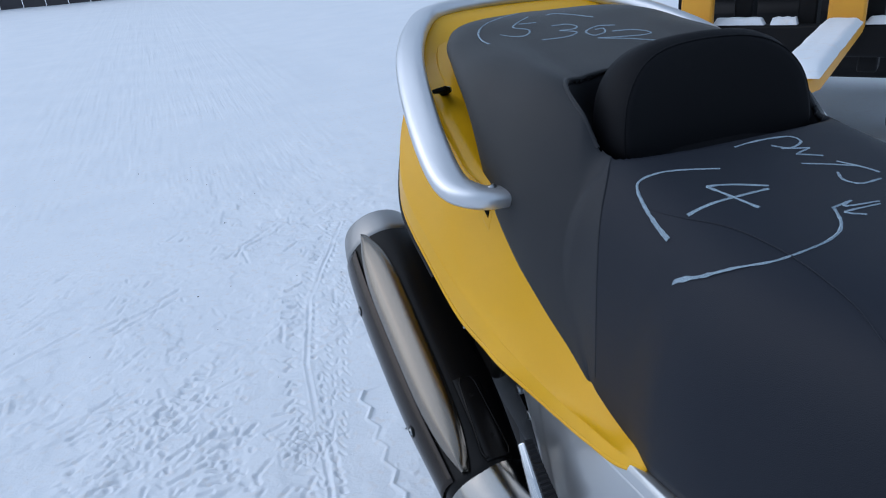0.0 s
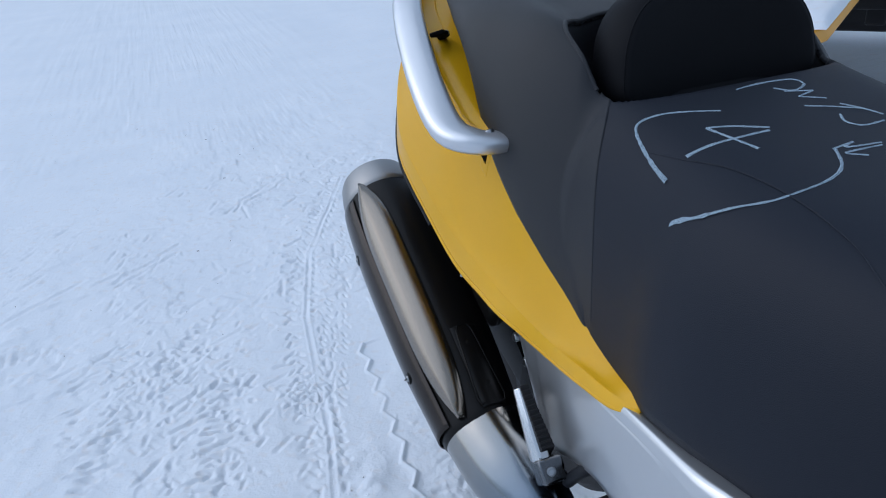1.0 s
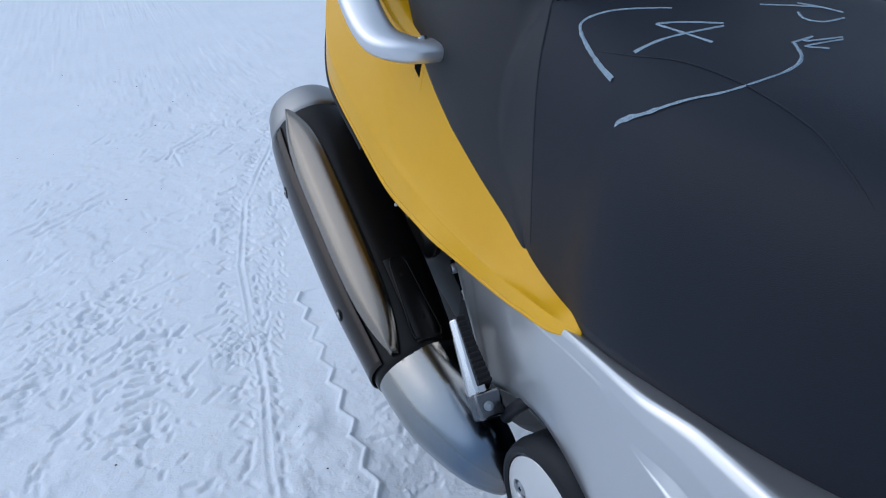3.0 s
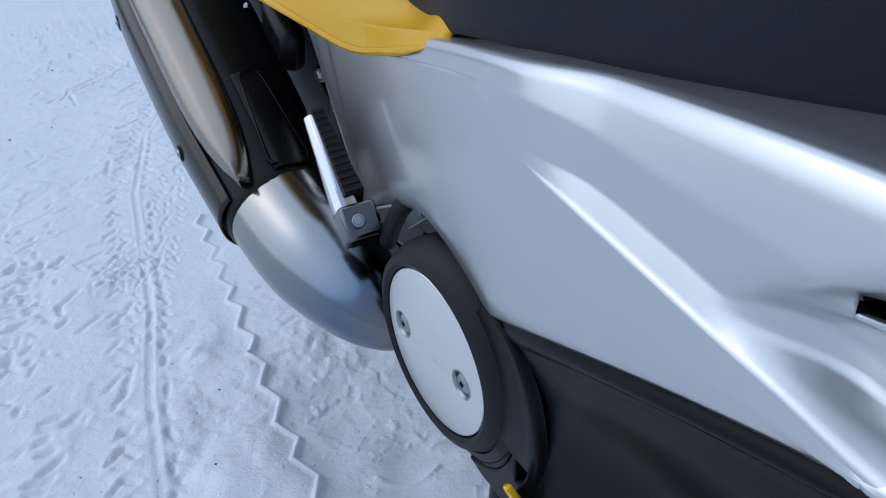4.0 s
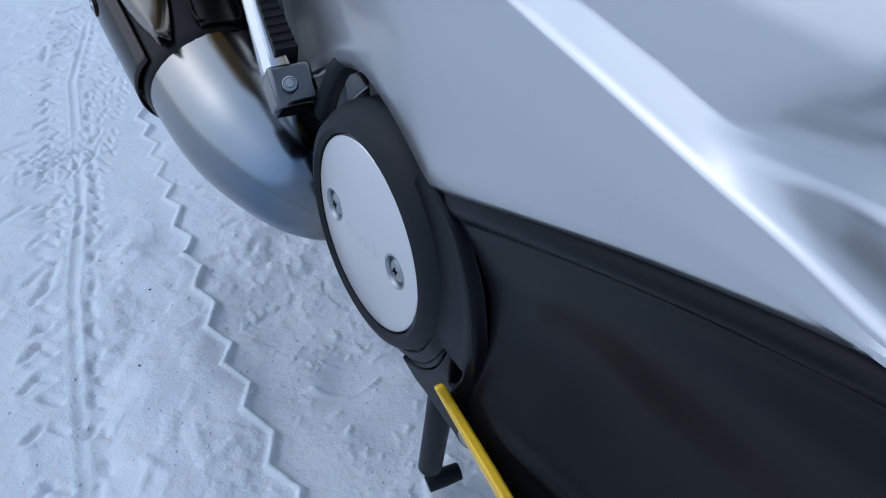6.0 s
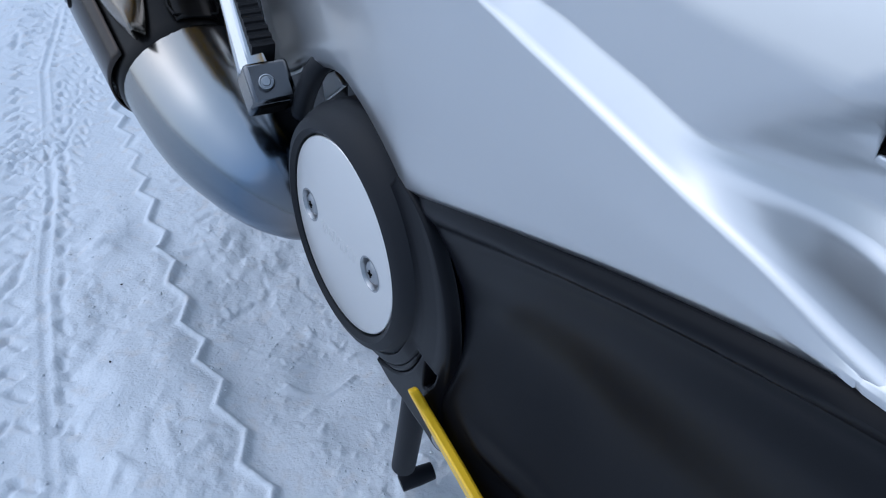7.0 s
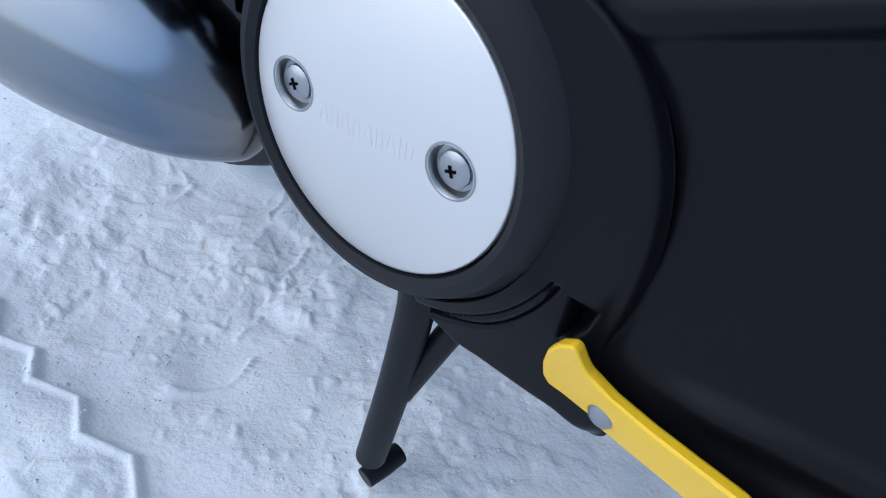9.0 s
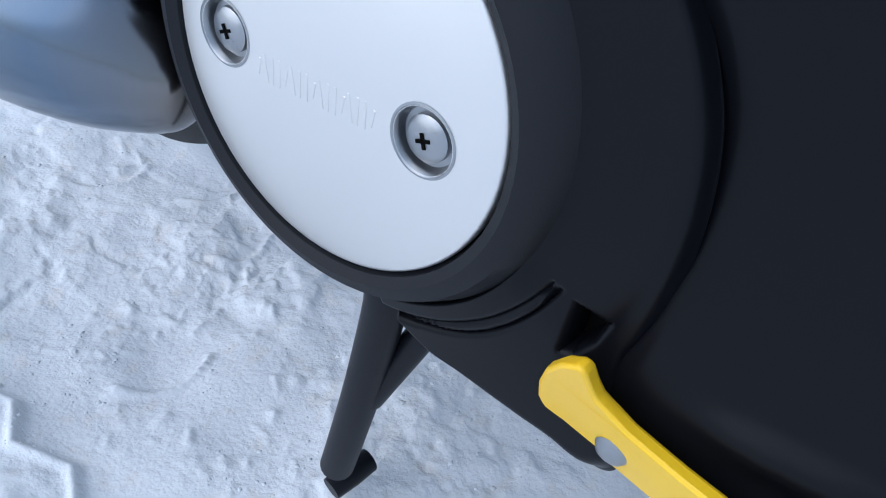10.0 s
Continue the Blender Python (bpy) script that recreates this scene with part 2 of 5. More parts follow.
def turned(profile, m=Matrix(), n=48, bm=None, arc=None):
    """A turned body: profile of (radius, height) about local z, laid by the pose m."""
    bm = bm or bmesh.new()
    if arc:
        return sheet(lambda k, a: m @ Vector((profile[k][0] * math.cos(radians(a)), profile[k][0] * math.sin(radians(a)), profile[k][1])), range(len(profile)), spread(arc[0], arc[1], n))
    rings = []
    for r, h in profile:
        if r < 1e-6:
            rings.append([bm.verts.new(m @ Vector((0, 0, h)))])
        else:
            rings.append([bm.verts.new(m @ Vector((r * math.cos(2 * math.pi * k / n), r * math.sin(2 * math.pi * k / n), h))) for k in range(n)])
    for a, b in zip(rings, rings[1:]):
        for k in range(n):
            j = (k + 1) % n
            ring = [a[k % len(a)], a[j % len(a)], b[j % len(b)], b[k % len(b)]]
            ring = [v for i, v in enumerate(ring) if v not in ring[:i]]
            if len(ring) > 2:
                bm.faces.new(ring)
    return bm


def box(size, m=Matrix(), bm=None, taper=1.0):
    """A block about the pose m; taper narrows its top."""
    bm = bm or bmesh.new()
    v = []
    for z in (-0.5, 0.5):
        s = taper if z > 0 else 1
        v += [bm.verts.new(m @ Vector((x * s * size[0], y * s * size[1], z * size[2]))) for x, y in ((-0.5, -0.5), (0.5, -0.5), (0.5, 0.5), (-0.5, 0.5))]
    for f in ((3, 2, 1, 0), (4, 5, 6, 7), (0, 1, 5, 4), (1, 2, 6, 5), (2, 3, 7, 6), (3, 0, 4, 7)):
        bm.faces.new([v[i] for i in f])
    return bm


def prism(outline, m, depth, bm=None):
    """An outline in local x, y, drawn out by depth along local z."""
    bm = bm or bmesh.new()
    lo = [bm.verts.new(m @ Vector((x, y, 0))) for x, y in outline]
    hi = [bm.verts.new(m @ Vector((x, y, depth))) for x, y in outline]
    bm.faces.new(lo[::-1])
    bm.faces.new(hi)
    n = len(lo)
    for i in range(n):
        bm.faces.new((lo[i], lo[(i + 1) % n], hi[(i + 1) % n], hi[i]))
    return bm


def mirrored(fn):
    return lambda u, v: (2 * CX - fn(u, v)[0], fn(u, v)[1], fn(u, v)[2])


def thing(name, label, category, at=(0, 0, 0), group=""):
    return tagged(new(name), label, category, group)

# ---- the ground: one sheet of trodden snow out to the horizon ----
def lattice(x, y, seed):
    """Smooth value noise on a unit lattice, 0 to 1."""
    xi, yi = np.floor(x).astype(np.int64), np.floor(y).astype(np.int64)
    fx, fy = x - xi, y - yi
    fx, fy = fx * fx * (3 - 2 * fx), fy * fy * (3 - 2 * fy)

    def h(a, b):
        k = (a * 374761393 + b * 668265263 + seed * 1442695041) & 0xFFFFFFFF
        k = ((k ^ (k >> 13)) * 1274126177) & 0xFFFFFFFF
        return ((k ^ (k >> 16)) & 0xFFFF) / 65535.0
    return (h(xi, yi) * (1 - fx) + h(xi + 1, yi) * fx) * (1 - fy) + (h(xi, yi + 1) * (1 - fx) + h(xi + 1, yi + 1) * fx) * fy


def rough(x, y, size, octaves, seed):
    total, gain = 0, 1.0
    for o in range(octaves):
        total = total + gain * (lattice(x / size * 2 ** o, y / size * 2 ** o, seed + o) - 0.5)
        gain *= 0.5
    return total


def near_line(x, y, points):
    """Distance to a broken line, and the way along it."""
    best, along = np.full(x.shape, 9.0), np.zeros(x.shape)
    run = 0.0
    for (ax, ay), (bx, by) in zip(points, points[1:]):
        dx, dy = bx - ax, by - ay
        length = math.hypot(dx, dy)
        t = np.clip(((x - ax) * dx + (y - ay) * dy) / length ** 2, 0, 1)
        d = np.hypot(x - ax - t * dx, y - ay - t * dy)
        along = np.where(d < best, run + t * length, along)
        best = np.minimum(best, d)
        run += length
    return best, along


def snow_height(x, y):
    worn = np.exp(-((x + 0.15) / 0.7) ** 2) * np.exp(-((y - 0.6) / 0.9) ** 2)
    z = 0.045 * rough(x, y, 2.2, 3, 3) * np.clip(np.hypot(x, y - 0.5) / 3, 0, 1)
    z = z + (0.003 + 0.002 * worn) * rough(x + 5, y, 0.14, 5, 11)

    def plates(size, high, seed, edge=30):
        """Packed flakes: patches that end in a crisp little step."""
        return high / (1 + np.exp(-edge * rough(x, y, size, 4, seed)))
    patchy = np.clip(2.2 * lattice(x * 2.1 + 3, y * 2.1, 17) - 0.6, 0, 1)
    z = z + plates(0.30, 0.002 + 0.004 * worn, 51, 40) + plates(0.13, (0.004 + 0.006 * worn) * patchy, 57, 60) + plates(0.06, (0.003 + 0.003 * worn) * patchy, 67, 30)
    z = z + 0.006 * (0.2 + worn) * patchy * np.abs(rough(x, y + 3, 0.035, 3, 23))
    kicked = np.exp(-((x + 0.12) / 0.34) ** 2) * np.exp(-((y - 0.62) / 0.36) ** 2) * np.clip(2.5 * lattice(x * 6, y * 6, 83) - 0.5, 0, 1)
    z = z + plates(0.05, 0.006 * kicked, 91, 26) + plates(0.02, 0.004 * kicked, 95, 10)
    # a wavy tread ridge left by a narrow tyre
    wave = np.arange(-0.195, 2.0, 0.0435)
    zig = [(-0.2955 + 0.055 * max(0, w - 0.75) + (0.0105 if i % 2 else -0.0105), w) for i, w in enumerate(wave)]
    d, _ = near_line(x, y, zig)
    centre = -0.2955 + 0.055 * np.maximum(0, y - 0.75)
    right = np.interp(y, wave, [p[0] for p in zig])
    keep = (y < 1.5) * np.clip(2.6 * lattice(y * 3.1, y * 0 + 2, 71) + 0.2, 0, 1)
    z = z + keep * (0.008 * np.exp(-(d / 0.0048) ** 2) - 0.005 / (1 + np.exp(-np.clip((x - right) / 0.003, -40, 40))) * np.exp(-np.maximum(0, x - right) / 0.05))
    # straight wheel tracks with cross lugs
    for line, width, deep, pitch in ((((-0.49, 0.55), (-0.455, 0.93), (-0.415, 1.15), (-0.36, 1.7), (-0.27, 2.1), (0.0, 2.76)), 0.005, 0.0032, 0.0),
                                     (((-0.465, 0.55), (-0.43, 0.93), (-0.39, 1.15), (-0.338, 1.7), (-0.25, 2.1), (0.02, 2.76)), 0.006, 0.006, 0.05),
                                     (((-0.54, 0.55), (-0.51, 0.93), (-0.47, 1.15), (-0.41, 1.7), (-0.31, 2.1), (-0.03, 2.8)), 0.020, 0.004, 0.042),
                                     (((-0.68, 0.7), (-0.655, 1.17), (-0.61, 1.5)), 0.025, 0.008, 0.05),
                                     (((-0.95, 1.2), (-0.75, 1.64), (-0.61, 1.85)), 0.018, 0.008, 0.07),
                                     (((-0.40, 0.9), (-0.375, 1.4), (-0.31, 1.9)), 0.008, 0.005, 0.03)):
        d, a = near_line(x, y, line)
        groove = np.exp(-(d / width) ** 2)
        lug = 1.0 if not pitch else np.clip(1.6 * np.sin(2 * math.pi * a / pitch + 40 * (x + 0.5) + 5 * lattice(x * 6, y * 6, 9)), 0, 1)
        z = z - deep * groove * lug * np.clip(2.4 * lattice(x * 7 + 2, y * 5, 7) - 0.7, 0, 1) + (0.35 * deep * np.exp(-((d - 1.9 * width) / (0.6 * width)) ** 2) if not pitch else 0)
    # long sledge and ski marks further out
    for k in range(7):
        ax, ay = -3.4 + 0.28 * k, 6.0 + 0.9 * k
        d, _ = near_line(x, y, ((ax - 3, ay - 1.2), (ax + 1.5, ay + 0.4), (ax + 5, ay + 1.2)))
        z = z - 0.02 * np.exp(-(d / 0.07) ** 2)
    # trodden hollows and heaps beside the vehicle
    for px, py, r, h in ((-0.20, 0.72, 0.10, -0.012), (-0.10, 0.80, 0.12, -0.012), (-0.375, 0.60, 0.085, 0.012), (-0.36, 0.72, 0.06, 0.010), (-0.38, 0.46, 0.1, 0.005), (-0.14, 0.52, 0.07, -0.008), (-0.46, 0.36, 0.1, 0.005),
                         (-0.34, 0.90, 0.05, 0.010), (-0.21, 1.02, 0.07, 0.008), (0.05, 0.55, 0.12, -0.010)):
        d = np.hypot(x - px, (y - py) * 0.75) + 0.06 * rough(x, y, 0.12, 3, 61)
        z = z + h / (1 + np.exp(np.minimum(60, (d - r) / 0.012)))
    return z


def graded(spans, far, growth):
    """Grid lines: even steps within each (from, to, step) span, then growing out to far."""
    mid = [v for lo, hi, step in spans for v in np.arange(lo, hi - 1e-6, step)] + [spans[-1][1]]
    out, s, v = [], spans[-1][2], mid[-1]
    while v < far:
        s *= growth
        v += s
        out.append(v)
    down, s, v = [], spans[0][2], mid[0]
    while v > -far:
        s *= growth
        v -= s
        down.append(v)
    return np.array(down[::-1] + mid + out)


gx, gy = graded(((-1.5, -0.9, 0.008), (-0.9, -0.46, 0.004), (-0.46, 0.04, 0.002), (0.04, 0.2, 0.004)), 900, 1.06), graded(((0.26, 0.34, 0.004), (0.34, 0.80, 0.002), (0.80, 1.8, 0.004), (1.8, 3.0, 0.008)), 900, 1.06)
GX, GY = np.meshgrid(gx, gy)
GZ = snow_height(GX, GY)


def stamp(cx, cy, turn, long, wide, deep, edge=0.0025):
    """Presses a short bar into the snow, with a low rim thrown up round it; deep under 0 leaves a crust standing."""
    reach = long / 2 + wide / 2 + 5 * edge
    i0, i1, j0, j1 = *np.searchsorted(gx, (cx - reach, cx + reach)), *np.searchsorted(gy, (cy - reach, cy + reach))
    if i1 - i0 < 3 or j1 - j0 < 3:
        return
    X, Y = GX[j0:j1, i0:i1] - cx, GY[j0:j1, i0:i1] - cy
    along, across = np.abs(X * math.cos(turn) + Y * math.sin(turn)), np.abs(Y * math.cos(turn) - X * math.sin(turn))
    wob = 0.35 * edge * np.sin(X * 700 + Y * 430 + cx * 900)

    def inside(grow):
        return 1 / (1 + np.exp(np.clip((along - long / 2 - grow + wob) / edge, -30, 30))) / (1 + np.exp(np.clip((across - wide / 2 - grow + wob) / edge, -30, 30)))
    core = inside(0)
    GZ[j0:j1, i0:i1] += -deep * core + (0.35 * deep * (inside(3 * edge) - core) if deep > 0 else 0)


def along_line(points, step):
    """Places and headings at even steps along a broken line."""
    for (ax, ay), (bx, by) in zip(points, points[1:]):
        d = math.hypot(bx - ax, by - ay)
        for k in range(int(d / step)):
            yield ax + (bx - ax) * k * step / d, ay + (by - ay) * k * step / d, math.atan2(by - ay, bx - ax)


tread = random.Random(21)
# a lugged tyre's two rows beside its thin centre line
for x, y, way in along_line(((-0.545, 0.45), (-0.523, 0.588), (-0.51, 0.82), (-0.47, 1.15), (-0.405, 1.7), (-0.30, 2.15), (-0.03, 2.8)), 0.043):
    for lean in (-0.7, 0.75):
        if tread.random() < 0.75:
            stamp(x + 0.011 * lean + tread.gauss(0, 0.004), y + tread.gauss(0, 0.006), way + lean + tread.gauss(0, 0.12), 0.022 + 0.018 * tread.random(), 0.008, 0.004 + 0.0035 * tread.random(), 0.002)
for x, y, way in along_line(((-0.487, 0.45), (-0.469, 0.647), (-0.444, 0.832), (-0.418, 1.0), (-0.385, 1.2), (-0.33, 1.7)), 0.052):
    if tread.random() < 0.9:
        stamp(x + tread.gauss(0, 0.002), y + tread.gauss(0, 0.004), way + tread.gauss(0, 0.1), 0.020 + 0.008 * tread.random(), 0.009, 0.006, 0.002)
# older, broken lug marks further out
for _ in range(420):
    x, y = tread.uniform(-1.0, -0.54), tread.uniform(0.55, 1.75)
    if noise.noise((x * 6, y * 3, 12)) > -0.1:
        stamp(x, y, 1.45 + tread.choice((-0.75, 0.75, 0.0)) + tread.gauss(0, 0.2), 0.014 + 0.030 * tread.random(), 0.006 + 0.005 * tread.random(), 0.003 + 0.005 * tread.random(), 0.0022)
# a second, fainter tyre
for x, y, way in along_line(((-0.439, 1.067), (-0.385, 1.27), (-0.331, 1.479), (-0.203, 1.947), (-0.07, 2.3)), 0.03):
    for off in (-0.028, 0.0, 0.026):
        if tread.random() < 0.6:
            stamp(x + off + tread.gauss(0, 0.004), y + tread.gauss(0, 0.004), way + tread.gauss(0.5 if off else 0, 0.2), 0.026, 0.005, 0.0045, 0.002)
# boot prints: short bars across the step
for line, wide, step in ((((-0.69, 1.12), (-0.672, 1.217), (-0.64, 1.40)), 0.06, 0.026), (((-0.76, 1.60), (-0.60, 1.86)), 0.055, 0.032), (((-1.17, 1.86), (-1.02, 1.88)), 0.07, 0.03), (((-0.62, 0.78), (-0.585, 1.0)), 0.05, 0.025), (((-0.36, 2.0), (-0.30, 2.25)), 0.06, 0.04), (((-0.95, 1.2), (-0.88, 1.45)), 0.06, 0.03)):
    for x, y, way in along_line(line, step):
        stamp(x + tread.gauss(0, 0.006), y + tread.gauss(0, 0.004), way + math.pi / 2 + tread.gauss(0, 0.25), wide * (0.5 + 0.5 * tread.random()), 0.010, 0.006 + 0.004 * tread.random(), 0.0025)
# a scuffed patch of crossing marks
for _ in range(46):
    stamp(-0.43 + tread.gauss(0, 0.038), 1.345 + tread.gauss(0, 0.035), tread.uniform(0, math.pi), 0.02 + 0.05 * tread.random(), 0.0045, 0.0045, 0.002)
# scratches and scuffs over the open snow
for _ in range(420):
    x, y = tread.uniform(-1.6, -0.15), 0.9 + 2.1 * tread.random()
    if noise.noise((x * 2.3, y * 2.3, 8)) > -0.15:
        stamp(x, y, tread.gauss(0.75, 0.45), 0.02 + 0.10 * tread.random() ** 2, 0.005 + 0.006 * tread.random(), 0.003 + 0.004 * tread.random(), 0.003)
for line in (((-0.88, 2.23), (-0.65, 2.44)), ((-0.86, 2.20), (-0.66, 2.38)), ((-0.39, 2.71), (-0.17, 2.90)), ((-0.41, 2.74), (-0.22, 2.92)), ((-1.2, 2.1), (-0.95, 2.3))):
    for x, y, way in along_line(line, 0.05):
        stamp(x, y + tread.gauss(0, 0.006), way, 0.06, 0.009, 0.006, 0.004)
# crusts and clods kicked loose between the tyre's ridge and the stand
for _ in range(1000):
    x, y = tread.gauss(-0.13, 0.12), tread.gauss(0.66, 0.24)
    if -0.262 < x < 0.1 and 0.34 < y < 1.2 and noise.noise((x * 8, y * 8, 5)) > -0.05:
        stamp(x, y, tread.uniform(0, 3), 0.004 + 0.020 * tread.random() ** 3, 0.003 + 0.007 * tread.random() ** 2, -(0.0008 + 0.0030 * tread.random() ** 2), 0.0012)
for _ in range(70):
    x, y = tread.uniform(-0.60, -0.31), tread.uniform(0.45, 1.1)
    stamp(x, y, tread.uniform(0, 3), 0.02 + 0.05 * tread.random(), 0.008 + 0.016 * tread.random(), -(0.0006 + 0.0018 * tread.random()), 0.0016)
# long soft arcs left by a heel
for x, y, r in ((0.02, 0.80, 0.05), (-0.02, 0.70, 0.04), (-0.17, 0.62, 0.05), (-0.05, 0.90, 0.05)):
    for a in range(0, 120, 10):
        stamp(x + r * math.cos(radians(a + 200)), y + r * math.sin(radians(a + 200)), radians(a + 290), 0.012, 0.005, -0.004, 0.0018)
GZ = GZ - np.median(GZ[(abs(GX + 0.4) < 0.6) & (abs(GY - 1.2) < 0.8)])
nx, ny = len(gx), len(gy)
corner = (np.arange(ny - 1)[:, None] * nx + np.arange(nx - 1)[None, :]).ravel()
ground_mesh = bpy.data.meshes.new("ground")
ground_mesh.from_pydata(np.stack([GX.ravel(), GY.ravel(), GZ.ravel()], 1).tolist(), [], np.stack([corner, corner + 1, corner + nx + 1, corner + nx], 1).tolist())
ground_mesh.shade_smooth()
ground_mesh.materials.append(SNOW)
ground = tagged(new("ground", ground_mesh), "trodden bluish-white snow with tyre and boot tracks", "snow", kind="structure")


def snow_at(x, y):
    i, j = min(max(int(np.searchsorted(gx, x)) - 1, 0), nx - 2), min(max(int(np.searchsorted(gy, y)) - 1, 0), ny - 2)
    return float(GZ[j, i])


# loose crumbs of snow kicked up round the vehicle
dice = random.Random(7)
crumb_v, crumb_f = [], []
OCTA = ((1, 0, 0), (0, 1, 0), (-1, 0, 0), (0, -1, 0), (0, 0, 1), (0, 0, -1))
while len(crumb_f) < 8 * 2600:
    cx, cy = dice.gauss(-0.16, 0.26), dice.gauss(0.62, 0.33)
    if cy < 0.2 or noise.noise((cx * 7, cy * 7, 4)) < -0.05:
        continue
    r = 0.0006 + 0.0026 * dice.random() ** 5
    base, z0, spin = len(crumb_v), snow_at(cx, cy), dice.random() * 6
    for vx, vy, vz in OCTA:
        k = r * (0.7 + 0.7 * dice.random())
        crumb_v.append((cx + k * (vx * math.cos(spin) - vy * math.sin(spin)), cy + k * (vx * math.sin(spin) + vy * math.cos(spin)), z0 - 0.1 * r + 0.6 * k * vz))
    crumb_f += [(base + a, base + (a + 1) % 4, base + t) if t == 4 else (base + (a + 1) % 4, base + a, base + t) for t in (4, 5) for a in range(4)]
crumb_mesh = bpy.data.meshes.new("snow_crumbs")
crumb_mesh.from_pydata(crumb_v, [], crumb_f)
crumb_mesh.shade_smooth()
crumb_mesh.materials.append(SNOW)
tagged(new("snow_crumbs", crumb_mesh), "small loose crumbs of white snow on the trodden ground", "snow", kind="stuff")

# dark grit and bark lying on the snow
grit_v, grit_f = [], []
for _ in range(120):
    cx, cy = dice.uniform(-2.5, 0.2), dice.uniform(0.5, 5.0)
    r, base, z0 = 0.0012 + 0.004 * dice.random() ** 4, len(grit_v), snow_at(cx, cy)
    grit_v += [(cx + r * vx * (0.6 + dice.random()), cy + r * vy * (0.6 + dice.random()), z0 + 0.5 * r + 0.5 * r * vz) for vx, vy, vz in OCTA]
    grit_f += [(base + a, base + (a + 1) % 4, base + t) if t == 4 else (base + (a + 1) % 4, base + a, base + t) for t in (4, 5) for a in range(4)]
grit_mesh = bpy.data.meshes.new("grit")
grit_mesh.from_pydata(grit_v, [], grit_f)
grit_mesh.materials.append(FENCE)
tagged(new("grit", grit_mesh), "scattered dark specks of grit on the snow", "grit", kind="stuff")


# ---- the scooter ----
CX = 0.01
scooter = thing("scooter", "yellow and silver maxi scooter with black seat on its centre stand", "scooter")

# seat edge, where the vinyl meets the painted panels
edge_z = K((-0.5, 0.620), (-0.3, 0.627), (-0.1, 0.637), (0.0, 0.634), (0.05, 0.637), (0.1, 0.638), (0.15, 0.638), (0.2, 0.637), (0.25, 0.638), (0.305, 0.632), (0.36, 0.622), (0.43, 0.635), (0.48, 0.66), (0.6, 0.75))
seat_top = K((-0.5, 0.796), (-0.2, 0.818), (0.05, 0.831), (0.25, 0.844), (0.4, 0.857), (0.52, 0.872), (0.6, 0.86))
seat_half = K((-0.5, 0.105), (-0.3, 0.12), (-0.1, 0.140), (0.0, 0.161), (0.05, 0.183), (0.1, 0.202), (0.15, 0.2145), (0.2, 0.223), (0.25, 0.230), (0.30, 0.229), (0.36, 0.2155), (0.42, 0.2095), (0.475, 0.2075), (0.524, 0.212), (0.6, 0.214))


def boxy(v, p, q):
    """Height, 0 to 1, across a padded top."""
    return max(0.0, 1 - abs(v) ** p) ** (1 / q)


pill_front = K((0, 0.56), (0.45, 0.545), (0.56, 0.525), (0.66, 0.505), (0.78, 0.478), (0.9, 0.452), (1, 0.42))


def eased(v):
    v = min(1, max(0, v))
    return v * v * (3 - 2 * v)


def hollow_at(x, y):
    """1 at the lip of the rounded hollow that the backrest stands in, less inside it."""
    return ((abs(x - 0.013) / 0.150) ** 3.5 + (abs(y - 0.550) / 0.088) ** 3.5) ** (1 / 3.5)


def rider_seat(y, v):
    w = seat_half(y)
    under = 0.03 * eased((y - pill_front(abs(v)) - 0.006) / 0.03)
    x = CX + w * v * (1 - 0.7 * under)
    under += 0.055 * eased((1.02 - hollow_at(x, y)) / 0.10) * eased((y - 0.462) / 0.03)
    return (x, y, edge_z(y) + (seat_top(y) - edge_z(y)) * boxy(v, 6.5, 2.0) - under)


ACROSS = [math.sin(a) for a in spread(-math.pi / 2, math.pi / 2, 121)]
saddle = part("rider_seat", sheet(rider_seat, spread(-0.45, 0.3, 40) + spread(0.306, 0.45, 24) + spread(0.4525, 0.58, 56), ACROSS), VINYL, scooter, "black grained vinyl rider seat with chalk marks", solid=0.006)

pill_edge = K((0.36, 0.619), (0.42, 0.628), (0.475, 0.655), (0.524, 0.686), (0.57, 0.726), (0.64, 0.795), (0.7, 0.875), (0.8, 0.928), (0.9, 0.952), (0.98, 0.962))
pill_top = K((0.42, 0.75), (0.47, 0.84), (0.52, 0.885), (0.6, 0.918), (0.7, 0.938), (0.8, 0.957), (0.9, 0.972), (0.98, 0.966))
pill_half = K((0.36, 0.2155), (0.42, 0.2095), (0.475, 0.2075), (0.524, 0.213), (0.57, 0.219), (0.64, 0.222), (0.7, 0.216), (0.8, 0.197), (0.88, 0.172), (0.94, 0.128), (0.97, 0.08), (0.985, 0.02))


def rider_z(x, y):
    v = max(-1, min(1, (x - CX) / seat_half(y)))
    return edge_z(y) + (seat_top(y) - edge_z(y)) * boxy(v, 6.5, 2.0)


def pillion(u, v):
    """u from the front edge, which runs forward along both flanks, to the back."""
    front = pill_front(abs(v))
    y = front + (0.985 - front) * u
    x = CX + (pill_half(y) + 0.002) * v
    rise = eased((y - front) / (0.070 - 0.025 * abs(v)))
    z = pill_edge(y) + (pill_top(y) - pill_edge(y)) * boxy(v, 5.0 - 2.0 * eased((0.66 - y) / 0.2), 2.0) + 0.022 * eased((abs(v) - 0.45) / 0.25) * eased((0.84 - y) / 0.26) * boxy(v, 8, 2.0)
    under = rider_z(x, y) + 0.0008
    z = z * rise + (1 - rise) * (under if y < 0.58 else z)
    return (x, y, max(z, under + 0.0006 - 0.6 * max(0, y - 0.49)) if y < 0.58 and abs(v) < 0.995 else z)


